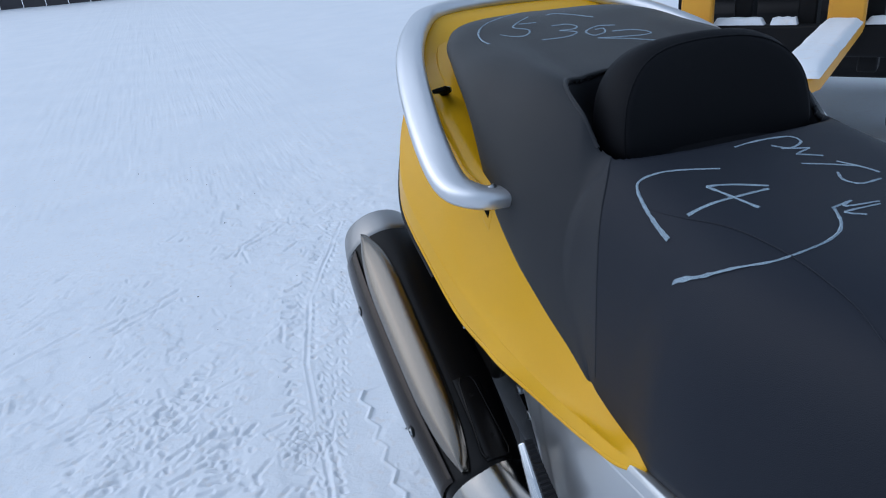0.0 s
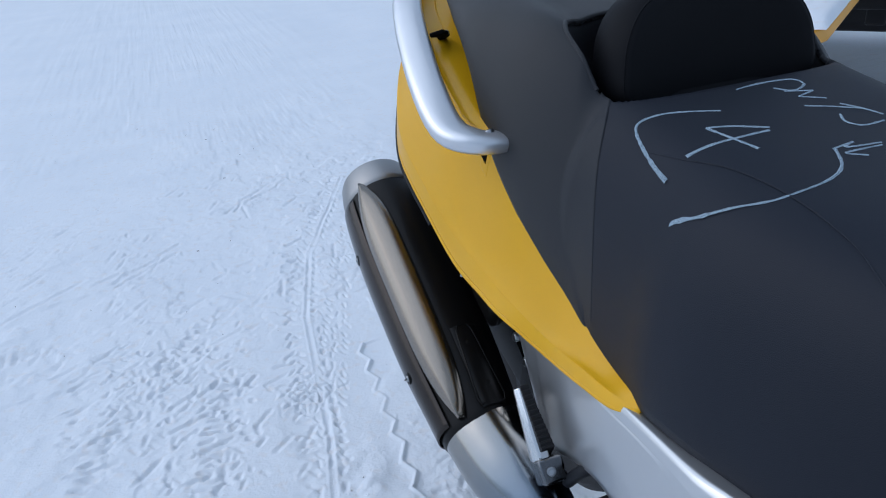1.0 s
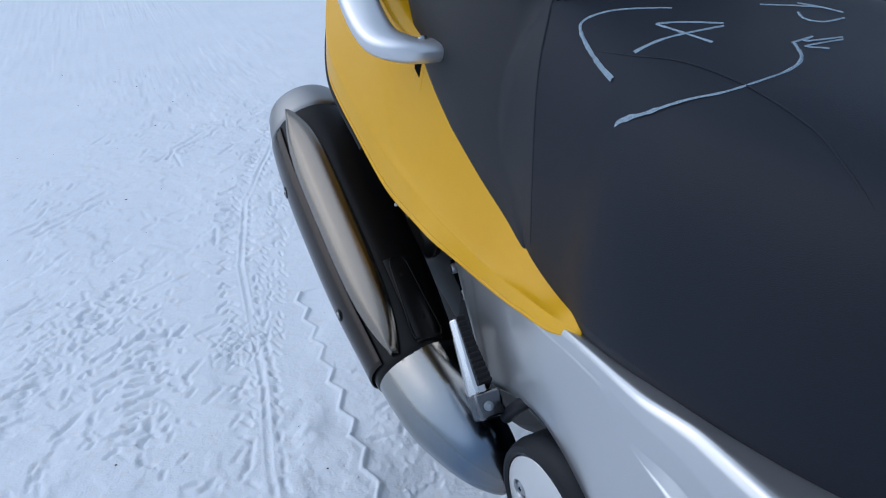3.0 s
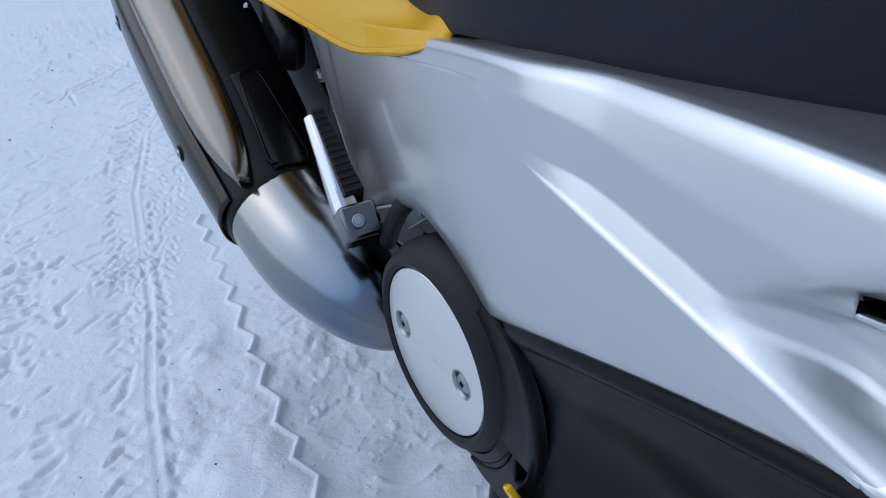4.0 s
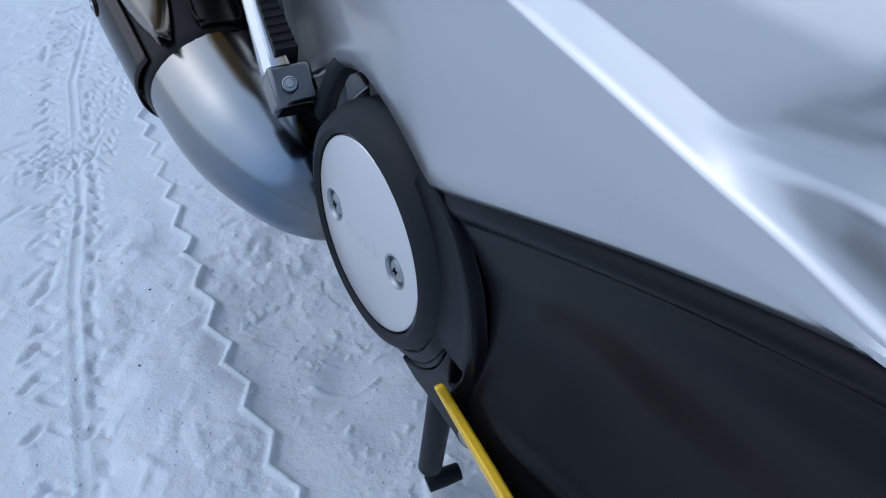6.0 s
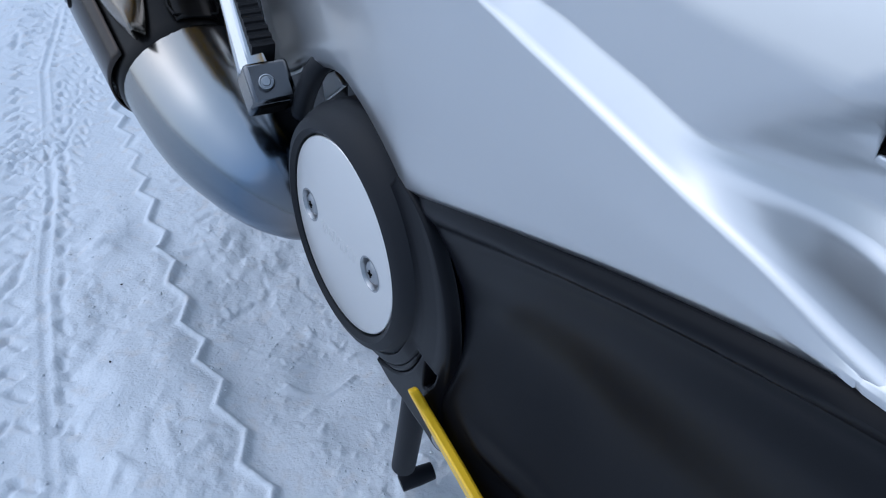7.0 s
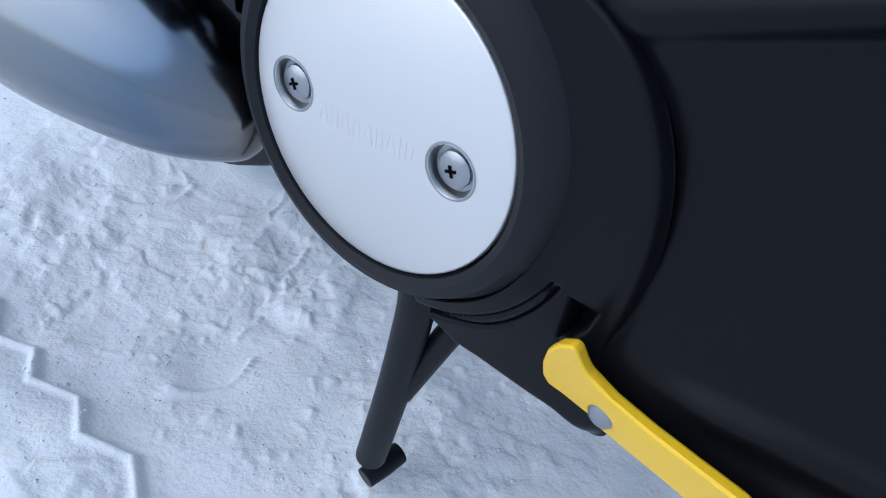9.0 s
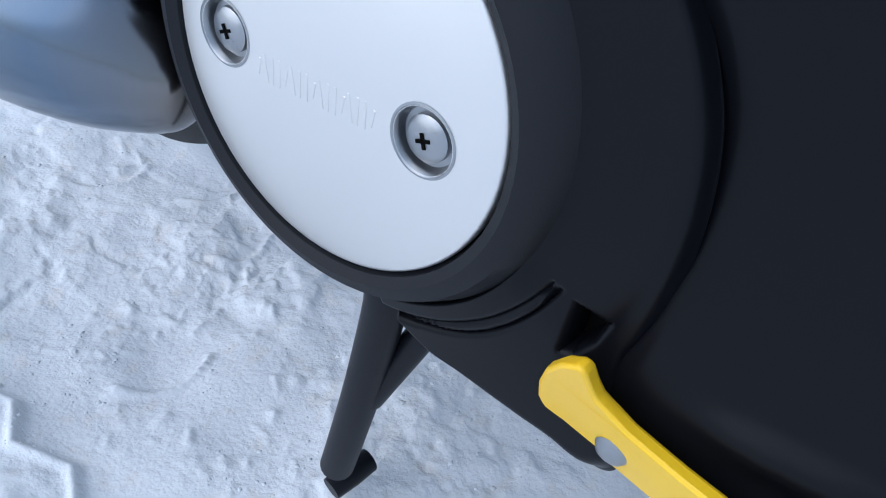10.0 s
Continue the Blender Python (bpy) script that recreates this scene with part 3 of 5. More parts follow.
bm = sheet(pillion, spread(0, 0.55, 120) + spread(0.56, 1, 36), [math.sin(a) for a in spread(-math.pi / 2, math.pi / 2, 171)])
bmesh.ops.delete(bm, geom=[f for f in bm.faces if hollow_at(*f.calc_center_median().xy) < 1], context="FACES")
pillion_seat = part("pillion_seat", bm, TOPLIT_VINYL, scooter, "black vinyl pillion seat with chalked number", solid=0.006)


def on_pillion(x, y):
    v = max(-1, min(1, (x - CX) / (pill_half(y) + 0.002)))
    front = pill_front(abs(v))
    return pillion(max(0, (y - front) / (0.985 - front)), v)


def hollow_rim(a, grow):
    """Plan of the hollow's rim at an angle, grown by a factor."""
    c, d = math.cos(radians(a)), math.sin(radians(a))
    k = grow * (abs(c) ** 3.5 + abs(d) ** 3.5) ** (-1 / 3.5)
    return 0.013 + 0.150 * k * c, 0.550 + 0.088 * k * d


lip = [Vector(on_pillion(*hollow_rim(a, 1.012))) + Vector((0, 0, 0.002)) for a in spread(197, -17, 90)]
part("seat_lip", sweep(lip, 0.0030, 8), TOPLIT_VINYL, pillion_seat, "thin rolled edge of the vinyl")


def well(k, a):
    grow, drop = ((1.03, 0.002), (0.98, 0.010), (0.93, 0.035), (0.86, 0.052), (0.6, 0.056), (0.01, 0.056))[k]
    x, y = hollow_rim(a, grow)
    return (x, y, on_pillion(*hollow_rim(a, 1.03))[2] * (1 - 0.75 * (k > 3)) + 0.75 * (k > 3) * 0.862 - drop)


part("seat_well", sheet(well, range(6), spread(205, -25, 80)), PAD, pillion_seat, "dark hollow behind the backrest", solid=0.002)


PAD_OUT = [(0.132, 0.846), (0.142, 0.858), (0.1435, 0.876), (0.141, 0.897), (0.136, 0.917), (0.124, 0.938), (0.102, 0.957), (0.064, 0.970), (0.0, 0.974)]
pad_line = smooth_path(PAD_OUT + [(-x, z) for x, z in PAD_OUT[-2::-1]], 49)


def pad_point(x, z, back, grow):
    """A point of the backrest: front hollowed a little across, sides drawn in to the back."""
    x, z = 0.945 * x * grow, 0.86 + (z - 0.86) * grow
    hollow = 0.032 * max(0.0, 1 - (x / 0.143) ** 2) * max(0.0, 1 - max(0, back) / 0.05)
    return (0.015 + x, 0.497 + back + hollow + 0.12 * (z - 0.86), z)


def pad_body():
    bm = bmesh.new()
    prev = None
    for back, grow in ((0.11, 0.70), (0.095, 0.84), (0.075, 0.945), (0.055, 0.99), (0.040, 1.0), (0.025, 0.99), (0.012, 0.962), (0.006, 0.945), (0.002, 0.93), (-0.001, 0.90), (-0.0025, 0.82), (-0.003, 0.6), (-0.003, 0.35)):
        ring = [bm.verts.new(pad_point(x, z, back, grow)) for x, z in pad_line]
        n = len(ring)
        if prev:
            for i in range(n):
                bm.faces.new((prev[i], prev[(i + 1) % n], ring[(i + 1) % n], ring[i]))
        else:
            bm.faces.new(ring)
        prev = ring
    bm.faces.new(prev[::-1])
    return bm


pad = part("backrest", pad_body(), PAD, scooter, "black padded rider backrest", sharp=50)
# added near-black block, standing for the shade down in the hollow
part("hollow_shade_block", prism([(-0.118, 0.0), (-0.122, 0.03), (-0.10, 0.05), (0.10, 0.05), (0.122, 0.03), (0.118, 0.0)], pose(0.015, 0.585, 0.838, 90, 0, 0), 0.045), BLACK_AND_SHADE, pad, bevel=0.008)
part("piping", sweep([pad_point(x, z, 0.005, 0.944) for x, z in pad_line], 0.0010, 6), PAD, pad)


# yellow tail panels
tail_high = K((0.305, 0.640), (0.33, 0.660), (0.36, 0.680), (0.43, 0.716), (0.48, 0.742), (0.58, 0.797), (0.68, 0.838), (0.8, 0.895), (0.92, 0.93), (1.02, 0.955), (1.12, 0.962))
tail_half = K((0.3, 0.242), (0.36, 0.248), (0.45, 0.254), (0.6, 0.257), (0.72, 0.256), (0.85, 0.252), (0.93, 0.242), (1.0, 0.212), (1.06, 0.165), (1.10, 0.11), (1.12, 0.06))


# the tail panel's three lines: lower rim, crease, edge under the seat
rim_x = K((0.305, -0.222), (0.325, -0.230), (0.389, -0.232), (0.456, -0.232), (0.51, -0.246), (0.541, -0.256), (0.60, -0.2585), (0.672, -0.262), (0.763, -0.269), (0.80, -0.271), (0.87, -0.265), (0.91, -0.250), (0.95, -0.224), (1.0, -0.185), (1.06, -0.12), (1.12, -0.017))
rim_z = K((0.305, 0.626), (0.325, 0.620), (0.389, 0.603), (0.456, 0.592), (0.51, 0.603), (0.541, 0.611), (0.60, 0.6135), (0.672, 0.622), (0.763, 0.672), (0.80, 0.692), (0.87, 0.728), (0.91, 0.762), (0.95, 0.82), (1.0, 0.877), (1.12, 0.935))
fold_x = K((0.305, -0.221), (0.34, -0.226), (0.40, -0.225), (0.465, -0.228), (0.534, -0.242), (0.602, -0.249), (0.68, -0.255), (0.76, -0.263), (0.87, -0.260), (0.95, -0.220), (1.0, -0.180), (1.06, -0.114), (1.12, -0.012))
fold_z = K((0.305, 0.631), (0.34, 0.627), (0.40, 0.618), (0.465, 0.614), (0.534, 0.631), (0.602, 0.645), (0.68, 0.664), (0.76, 0.708), (0.87, 0.775), (0.95, 0.846), (1.0, 0.886), (1.12, 0.94))
tuck_x = K((0.305, -0.217), (0.32, -0.216), (0.358, -0.207), (0.418, -0.201), (0.475, -0.199), (0.524, -0.204), (0.57, -0.209), (0.64, -0.212), (0.72, -0.207), (0.8, -0.195), (0.92, -0.168), (1.02, -0.115), (1.12, -0.004))
tuck_z = K((0.305, 0.634), (0.32, 0.636), (0.358, 0.630), (0.418, 0.638), (0.475, 0.664), (0.524, 0.696), (0.57, 0.736), (0.64, 0.785), (0.72, 0.842), (0.8, 0.885), (0.92, 0.925), (1.02, 0.952), (1.12, 0.962))


def tail(y, v):
    """v from the lower rim, 0, past a bead at 0.1 and the crease at 0.385 to the seat, 0.8, and in under it, 1."""
    rim, crease, tuck = (Vector((rim_x(y), rim_z(y))), Vector((fold_x(y), fold_z(y))), Vector((tuck_x(y), tuck_z(y))))
    grow = eased((y - 0.31) / 0.12)
    if v < 0.385:
        p = rim.lerp(crease, v / 0.385)
        p.x += grow * (0.007 * max(0, 1 - v / 0.05) ** 2 + 0.0022 * math.exp(-((v - 0.10) / 0.012) ** 2))
    elif v < 0.8:
        k = (v - 0.385) / 0.415
        p = crease.lerp(tuck, k)
        across = (tuck - crease).normalized()
        p += Vector((-across.y, across.x)) * grow * -0.02 * k * (1 - k) * (1 - k)
        p.x -= 0.0008 * grow * math.exp(-(k / 0.03) ** 2)
    else:
        k = (v - 0.8) / 0.2
        p = tuck + Vector((0.035, 0.004)) * k
    return (p.x, y, p.y)


TAIL_U, TAIL_V = spread(0.305, 1.12, 110), [0, 0.015, 0.03, 0.05, 0.075, 0.085, 0.0925, 0.1, 0.1075, 0.115, 0.125, 0.15, 0.2, 0.25, 0.3, 0.34, 0.365, 0.378, 0.3849, 0.392, 0.405, 0.44] + spread(0.48, 0.66, 9) + spread(0.67, 0.8, 14) + spread(0.84, 1, 5)
part("tail_panel", sheet(tail, TAIL_U, TAIL_V), YELLOW, scooter, "glossy yellow tail fairing with a long crease", solid=0.003, sharp=24)
part("tail_trim", sweep([(tail(y, 0.03)[0] - 0.002, y, tail(y, 0.03)[2] - 0.003) for y in spread(0.74, 0.97, 24)], 0.003, 8), BLACK_PLASTIC, scooter)
part("tail_panel", sheet(mirrored(tail), TAIL_U, TAIL_V), YELLOW, scooter, solid=0.004)


def tail_deck(y, v):
    """The yellow shelf between seat and tail panels, closed round the back."""
    w = tail_half(y) - 0.012 - 0.035 * (1 - eased((y - 0.56) / 0.12))
    return (CX + w * v, y, tail_high(y) - 0.012 + 0.004 * v * v + 0.030 * eased((y - 0.93) / 0.12))


part("tail_deck", sheet(tail_deck, spread(0.56, 1.12, 30), spread(-1, 1, 21)), YELLOW, scooter, solid=0.004)


def slot_skin(grow, proud):
    """A patch of the tail panel under the rail's end, for the strap slot and the step pressed round it."""
    def fn(y, v):
        x, _, z = tail(y, v)
        return (x - 0.8 * proud, y, z + 0.5 * proud)
    return sheet(fn, spread(0.645 - grow, 0.657, 10), spread(0.735 - 6 * grow, 0.80, 10))


part("slot_step", slot_skin(0.006, 0.0012), YELLOW, scooter, solid=0.0015, bevel=0.0006)
# a near-black patch paints the slot's shaded inside
part("strap_slot", slot_skin(0.0, 0.0022), BLACK_AND_SHADE, scooter, "black strap hook slot", solid=0.001)

# grab rail: one bar round the tail
rail_side = [(0.178, 0.612, 0.802), (0.222, 0.609, 0.806), (0.256, 0.616, 0.811), (0.275, 0.65, 0.822), (0.273, 0.72, 0.862), (0.254, 0.82, 0.912), (0.228, 0.90, 0.943), (0.184, 0.985, 0.968), (0.130, 1.045, 0.981), (0.0, 1.068, 0.986)]
rail_line = smooth_path([(CX - x, y, z) for x, y, z in rail_side] + [(CX + x, y, z) for x, y, z in rail_side[-2::-1]], 90)
rail_wide = K((0, 0.012), (0.06, 0.017), (0.2, 0.021), (0.4, 0.019), (0.5, 0.02), (0.6, 0.019), (0.8, 0.021), (0.94, 0.017), (1, 0.012))
grab_rail = part("grab_rail", sweep(rail_line, [1.03 * rail_wide(i / 89) for i in range(90)], 28, 0.62, square=0.72, lean=0.12), RAIL, scooter, "satin silver grab rail", sharp=70)
for s in (-1, 1):
    part("rail_bolt", turned([(0.0, 0.0022), (0.006, 0.0018), (0.0075, 0.0), (0.0075, -0.004)], pose(CX + s * 0.236, 0.618, 0.8185, -20, s * 15, 0), 18), STEEL, grab_rail)
    hook = part("strap_hook", prism([(-0.012, -0.024), (0.008, -0.026), (0.014, 0.0), (0.006, 0.022), (-0.006, 0.020), (0.002, 0.0)], pose(CX + s * 0.220, 0.80, 0.897, -20, s * 12, s * 20), 0.006), BLACK_AND_SHADE, scooter, "dark strap hook", bevel=0.0015)
    part("hook_screw", turned([(0.0, 0.003), (0.004, 0.002), (0.0055, -0.003)], pose(CX + s * 0.214, 0.795, 0.905), 14), STEEL, hook)

# silver side panels
low_arch = K((0.625, 0.595), (0.60, 0.577), (0.578, 0.547), (0.555, 0.508), (0.528, 0.468), (0.510, 0.445), (0.495, 0.438), (0.47, 0.448), (0.43, 0.468), (0.39, 0.486), (0.36, 0.495), (0.31, 0.493), (0.272, 0.482), (0.249, 0.472))
low_front = K((0.249, 0.472), (0.2, 0.4912), (0.153, 0.5088), (0.09, 0.5305), (0.045, 0.5435), (0.0, 0.5535), (-0.1, 0.567), (-0.45, 0.59))


def low_z(y):
    """The silver panel's lower edge: an arch over the round cover, a corner, then a line rising to the front."""
    return low_arch(y) if y > 0.249 else low_front(y)


side_x = K((0.625, 0.2175), (0.60, 0.2185), (0.572, 0.2195), (0.54, 0.2205), (0.48, 0.2235), (0.35, 0.233), (0.2, 0.243), (0.0, 0.245), (-0.2, 0.235), (-0.45, 0.20))


# lines along the panel, upwards: lower crease, top of the narrow facet, shoulder, rolled edge, seam with the seat
crease_z = K((0.625, 0.590), (0.45, 0.597), (0.35, 0.6045), (0.28, 0.6145), (0.25, 0.6155), (0.228, 0.604), (0.205, 0.5945), (0.164, 0.5860), (0.13, 0.5800), (0.1, 0.5742), (0.077, 0.5695), (0.05, 0.5645), (0.02, 0.5570), (-0.1, 0.553), (-0.45, 0.57))
facet_z = K((0.625, 0.5915), (0.45, 0.5985), (0.35, 0.606), (0.28, 0.616), (0.25, 0.6168), (0.228, 0.6065), (0.207, 0.6015), (0.17, 0.5995), (0.142, 0.597), (0.126, 0.594), (0.108, 0.591), (0.086, 0.586), (0.05, 0.583), (0.02, 0.580), (-0.1, 0.577), (-0.45, 0.59))
shoulder_z = K((0.625, 0.593), (0.45, 0.600), (0.35, 0.6085), (0.28, 0.6185), (0.22, 0.6240), (0.15, 0.6185), (0.09, 0.6120), (0.0, 0.608), (-0.1, 0.609), (-0.45, 0.62))
rolled_z = K((0.625, 0.604), (0.45, 0.610), (0.35, 0.620), (0.28, 0.630), (0.22, 0.6365), (0.15, 0.6405), (0.08, 0.642), (0.0, 0.640), (-0.1, 0.640), (-0.45, 0.632))
seam_x = K((0.625, -0.200), (0.45, -0.210), (0.3, -0.219), (0.25, -0.2175), (0.2, -0.211), (0.15, -0.2025), (0.1, -0.190), (0.05, -0.171), (0.0, -0.149), (-0.1, -0.128), (-0.45, -0.10))
SIDE_AT = (0, 0.03, 0.2, 0.385, 0.4, 0.415, 0.485, 0.5, 0.515, 0.585, 0.6, 0.615, 0.68, 0.74, 0.79, 0.84, 0.93, 1)


def side(y, v):
    """v from the lower edge: a flat to the crease at 0.4, a narrow facet to 0.5, a steep one to 0.6, a slope that rolls over at 0.8 into the shelf beside the seat."""
    lo = low_z(y)
    t = max(shoulder_z(y), lo + 0.006)
    c = max(min(crease_z(y), t - 0.0022), lo + 0.002)
    f = max(min(facet_z(y), t - 0.001), c + 0.0008)
    top = max(rolled_z(y), t + 0.004)
    plane = CX - side_x(y) - 0.003
    r = eased((0.245 - y) / 0.10)
    narrow = 0.0072 * eased((0.215 - y) / 0.06)
    at_f, at_t = plane + narrow, plane + narrow + 0.0012
    at_r = at_t + 0.0036 + 0.0058 * r
    at_s = max(seam_x(y), at_r + 0.004)
    xs = (plane + 0.004, plane, plane - 0.0012, plane - 0.00004, plane, plane + 0.21 * narrow, at_f - 0.02 * narrow, at_f, at_f, at_t, at_t + 0.00005, at_t + 0.03 * (at_r - at_t), at_t + 0.30 * (at_r - at_t), at_t + 0.56 * (at_r - at_t), at_r, at_r + 0.18 * (at_s - at_r), at_s, at_s + 0.014)
    zs = (lo, lo + 0.005, lo + 0.5 * (c - lo), c - 0.0012, c, c + 0.1 * (f - c), f - 0.08 * (f - c), f, f + 0.03 * (t - f), t - 0.03 * (t - f), t, t + 0.06 * (top - t), t + 0.45 * (top - t), t + 0.80 * (top - t), top, top + 0.0012, top + 0.0016 - 0.002 * r, top - 0.005 * r)
    x, z = float(np.interp(v, SIDE_AT, xs)), float(np.interp(v, SIDE_AT, zs))
    # a scooped finger recess that runs forward into the latch opening
    s = eased((0.090 - y) / 0.055)
    if s > 0 and c < z < top:
        ridge, brow = 0.589 + 0.12 * (0.085 - y), 0.5935 + 0.48 * (0.085 - y)
        below = eased((z - c - 0.001) / 0.008) * eased((brow - z) / 0.014)
        x += s * (0.013 * below + 0.006 * eased((ridge - z) / 0.004) * below)
    for line, high in ((0.535 + 0.42 * (z - 0.5), 0.0022), (0.500 + 0.36 * (z - 0.5), 0.0018)):
        x -= high / (1 + math.exp(-max(-40, min(40, (line - y) / 0.0016))))
    return (x, y, z)


def side_skin(y, z):
    """How far out the side panel lies at a height."""
    return min((abs(side(y, v)[2] - z), side(y, v)[0]) for v in spread(0.3, 0.8, 60))[1]


SIDE_U, SIDE_V = spread(-0.45, -0.02, 24) + spread(-0.01, 0.07, 62) + spread(0.0715, 0.249, 84) + spread(0.2545, 0.47, 30) + spread(0.4725, 0.56, 36) + spread(0.565, 0.625, 12), spread(0, 0.36, 13) + [0.385, 0.392, 0.4, 0.408, 0.415] + spread(0.425, 0.475, 6) + [0.485, 0.492, 0.5, 0.508, 0.515] + spread(0.525, 0.575, 6) + [0.585, 0.592, 0.6, 0.607, 0.615] + spread(0.63, 1, 26)
latch_low, latch_high = K((-0.1, 0.586), (-0.02, 0.584), (0.012, 0.5885), (0.036, 0.5925), (0.0425, 0.5945), (0.0445, 0.598)), K((-0.1, 0.622), (0.0, 0.6125), (0.037, 0.6048), (0.0425, 0.6022), (0.0445, 0.5985))


def side_shell(fn):
    """The panel with its latch opening cut through."""
    bm = sheet(fn, SIDE_U, SIDE_V)
    mids = [(f, f.calc_center_median()) for f in bm.faces]
    bmesh.ops.delete(bm, geom=[f for f, m in mids if -0.1 < m.y < 0.0445 and latch_low(m.y) < m.z < latch_high(m.y)], context="FACES")
    return bm


side_panel = part("side_panel", side_shell(side), SILVER, scooter, "glossy silver side fairing with a sharp crease", solid=0.003, sharp=70)
part("side_panel", side_shell(mirrored(side)), SILVER, scooter, solid=0.003, sharp=70)
latch_rim = [(y, latch_high(y) + 0.001) for y in spread(0.044, -0.09, 20)] + [(y, latch_low(y) - 0.001) for y in spread(-0.09, 0.044, 20)]
part("latch_recess", sweep([(side_skin(y, z) + 0.0008, y, z) for y, z in latch_rim], 0.0016, 8), BLACK_AND_SHADE, side_panel, "black rubber edge of the latch opening")
# near-black plate stands in for the shade inside the latch
part("latch_back", box((0.004, 0.16, 0.06), pose(-0.204, -0.03, 0.60)), BLACK_AND_SHADE, side_panel)

# dark lower panels, with a lip below the silver
low_edge = K((0.27, 0.358), (0.22, 0.353), (0.205, 0.341), (0.185, 0.330), (0.14, 0.313), (0.1, 0.297), (0.0, 0.260), (-0.2, 0.25), (-0.45, 0.24))


LIP = K((0, 0.012), (0.003, 0.005), (0.006, 0.000), (0.0095, -0.0025), (0.013, -0.001), (0.0165, 0.005), (0.024, 0.008), (0.05, 0.009))
BELLY = K((0.0, 0.0), (0.12, 0.0), (0.4, 0.015), (0.7, 0.007), (0.9, -0.006), (1, -0.006))


def lower(u, v):
    """u from the front to the round shoulder of the cover, v from the silver panel down."""
    def height(y):
        return low_z(y) + 0.004 + (low_edge(y) - low_z(y) - 0.004) * v
    back = 0.313 - math.sqrt(max(0.0, (0.1062 + 0.0050 * eased((0.395 - height(0.21)) / 0.03)) ** 2 - (height(0.21) - 0.4055) ** 2))
    y = -0.45 + (back + 0.45) * u
    inward = LIP((low_z(y) - low_edge(y)) * v) + BELLY(v)
    lip = 0.006 * max(0, 1 - (1 - u) / 0.012) ** 2
    # a pressed ridge that runs forward over the kick bar
    rib = height(y) - 0.3575 - 0.04 * (0.19 - y)
    lip -= 0.0035 * math.exp(-(rib / 0.0045) ** 2) * eased((0.192 - y) / 0.03) - 0.003 * math.exp(-((rib + 0.012) / 0.006) ** 2) * eased((0.185 - y) / 0.03)
    return (CX - side_x(y) - 0.004 + inward * min(1, max(0.35, (0.27 - y) / 0.15)) + lip, y, height(y))


LOW_U = spread(0, 0.9, 44) + spread(0.91, 1, 14)
lower_panel = part("lower_panel", sheet(lower, LOW_U, spread(0, 0.16, 20) + spread(0.17, 1, 64)), DARK_PANEL, scooter, "satin black lower fairing beside the footboard", solid=0.004)
part("lower_panel", sheet(mirrored(lower), LOW_U, spread(0, 0.16, 20) + spread(0.17, 1, 64)), DARK_PANEL, scooter, solid=0.004)
part("underbody", box((0.40, 0.66, 0.10), pose(CX, -0.12, 0.33), taper=1.05), BLACK_PLASTIC, scooter, bevel=0.02)
part("frame_block", box((0.28, 0.42, 0.22), pose(CX, 0.38, 0.43)), BLACK_PLASTIC, scooter, bevel=0.02)
part("rear_mudguard", box((0.39, 0.44, 0.26), pose(CX, 0.80, 0.57, 16, 0, 0)), BLACK_PLASTIC, scooter, bevel=0.03)

# round pivot cover
PIVOT = Vector((-0.2485, 0.3137, 0.4072))
face = Matrix.Translation(PIVOT) @ Matrix.Rotation(radians(3.2), 4, "Z") @ pose(0, 0, 0, 0, -89.3, 0)
RING = ((0.0648, -0.004, 0), (0.0656, 0.0012, 0), (0.069, 0.0034, 0), (0.0745, 0.002, 0.25), (0.0785, -0.0045, 0.6), (0.0805, -0.011, 1), (0.0802, -0.019, 1), (0.0798, -0.034, 1), (0.0785, -0.055, 1), (0.074, -0.085, 1))


def ring_skin(k, a):
    r, h, off = RING[k]
    return face @ Vector((0.005 * off + r * math.cos(a), -0.005 * off + r * math.sin(a), h))


pivot_cover = part("pivot_cover", sheet(ring_skin, range(len(RING)), spread(0, 2 * math.pi, 73)[:-1], True), BLACK_PLASTIC, scooter, "black grained plastic pivot cover")
SCREWS = [face.inverted() @ Vector((-0.2485, y, z)) for y, z in ((0.3568, 0.4071), (0.2759, 0.4038))]


def cap_body():
    """A round plate with two screw holes and a softly turned rim."""
    bm = bmesh.new()
    for x0, y0, r, n in ((0, 0, 0.0630, 72), (SCREWS[0].x, SCREWS[0].y, 0.0104, 28), (SCREWS[1].x, SCREWS[1].y, 0.0104, 28)):
        ring = [bm.verts.new((x0 + r * math.cos(2 * math.pi * k / n), y0 + r * math.sin(2 * math.pi * k / n), 0.0008)) for k in range(n)]
        for k in range(n):
            bm.edges.new((ring[k], ring[(k + 1) % n]))
    bmesh.ops.triangle_fill(bm, use_beauty=True, edges=bm.edges[:])
    turned([(0.0630, 0.0008), (0.0639, 0.0004), (0.0643, -0.0006), (0.0644, -0.003)], Matrix(), 72, bm)
    bmesh.ops.remove_doubles(bm, verts=bm.verts, dist=1e-5)
    bm.transform(face)
    return bm


cap = part("cover_plate", cap_body(), BRUSHED, pivot_cover, "round brushed aluminium cap", sharp=50)
def screw(parent, m, r=0.0075):
    head = part("screw", turned([(0.0, 0.0022), (r * 0.75, 0.002), (r, 0.0006), (r, -0.002)], m, 24), STEEL, parent)
    # near-black bars laid on the head for the shaded cross
    bm = box((r * 0.66, r * 0.15, 0.0008), m @ pose(0, 0, 0.0022))
    box((r * 0.15, r * 0.66, 0.0008), m @ pose(0, 0, 0.0022), bm)
    part("cross_slot", bm, BLACK_AND_SHADE, head, soft=False)
    return head


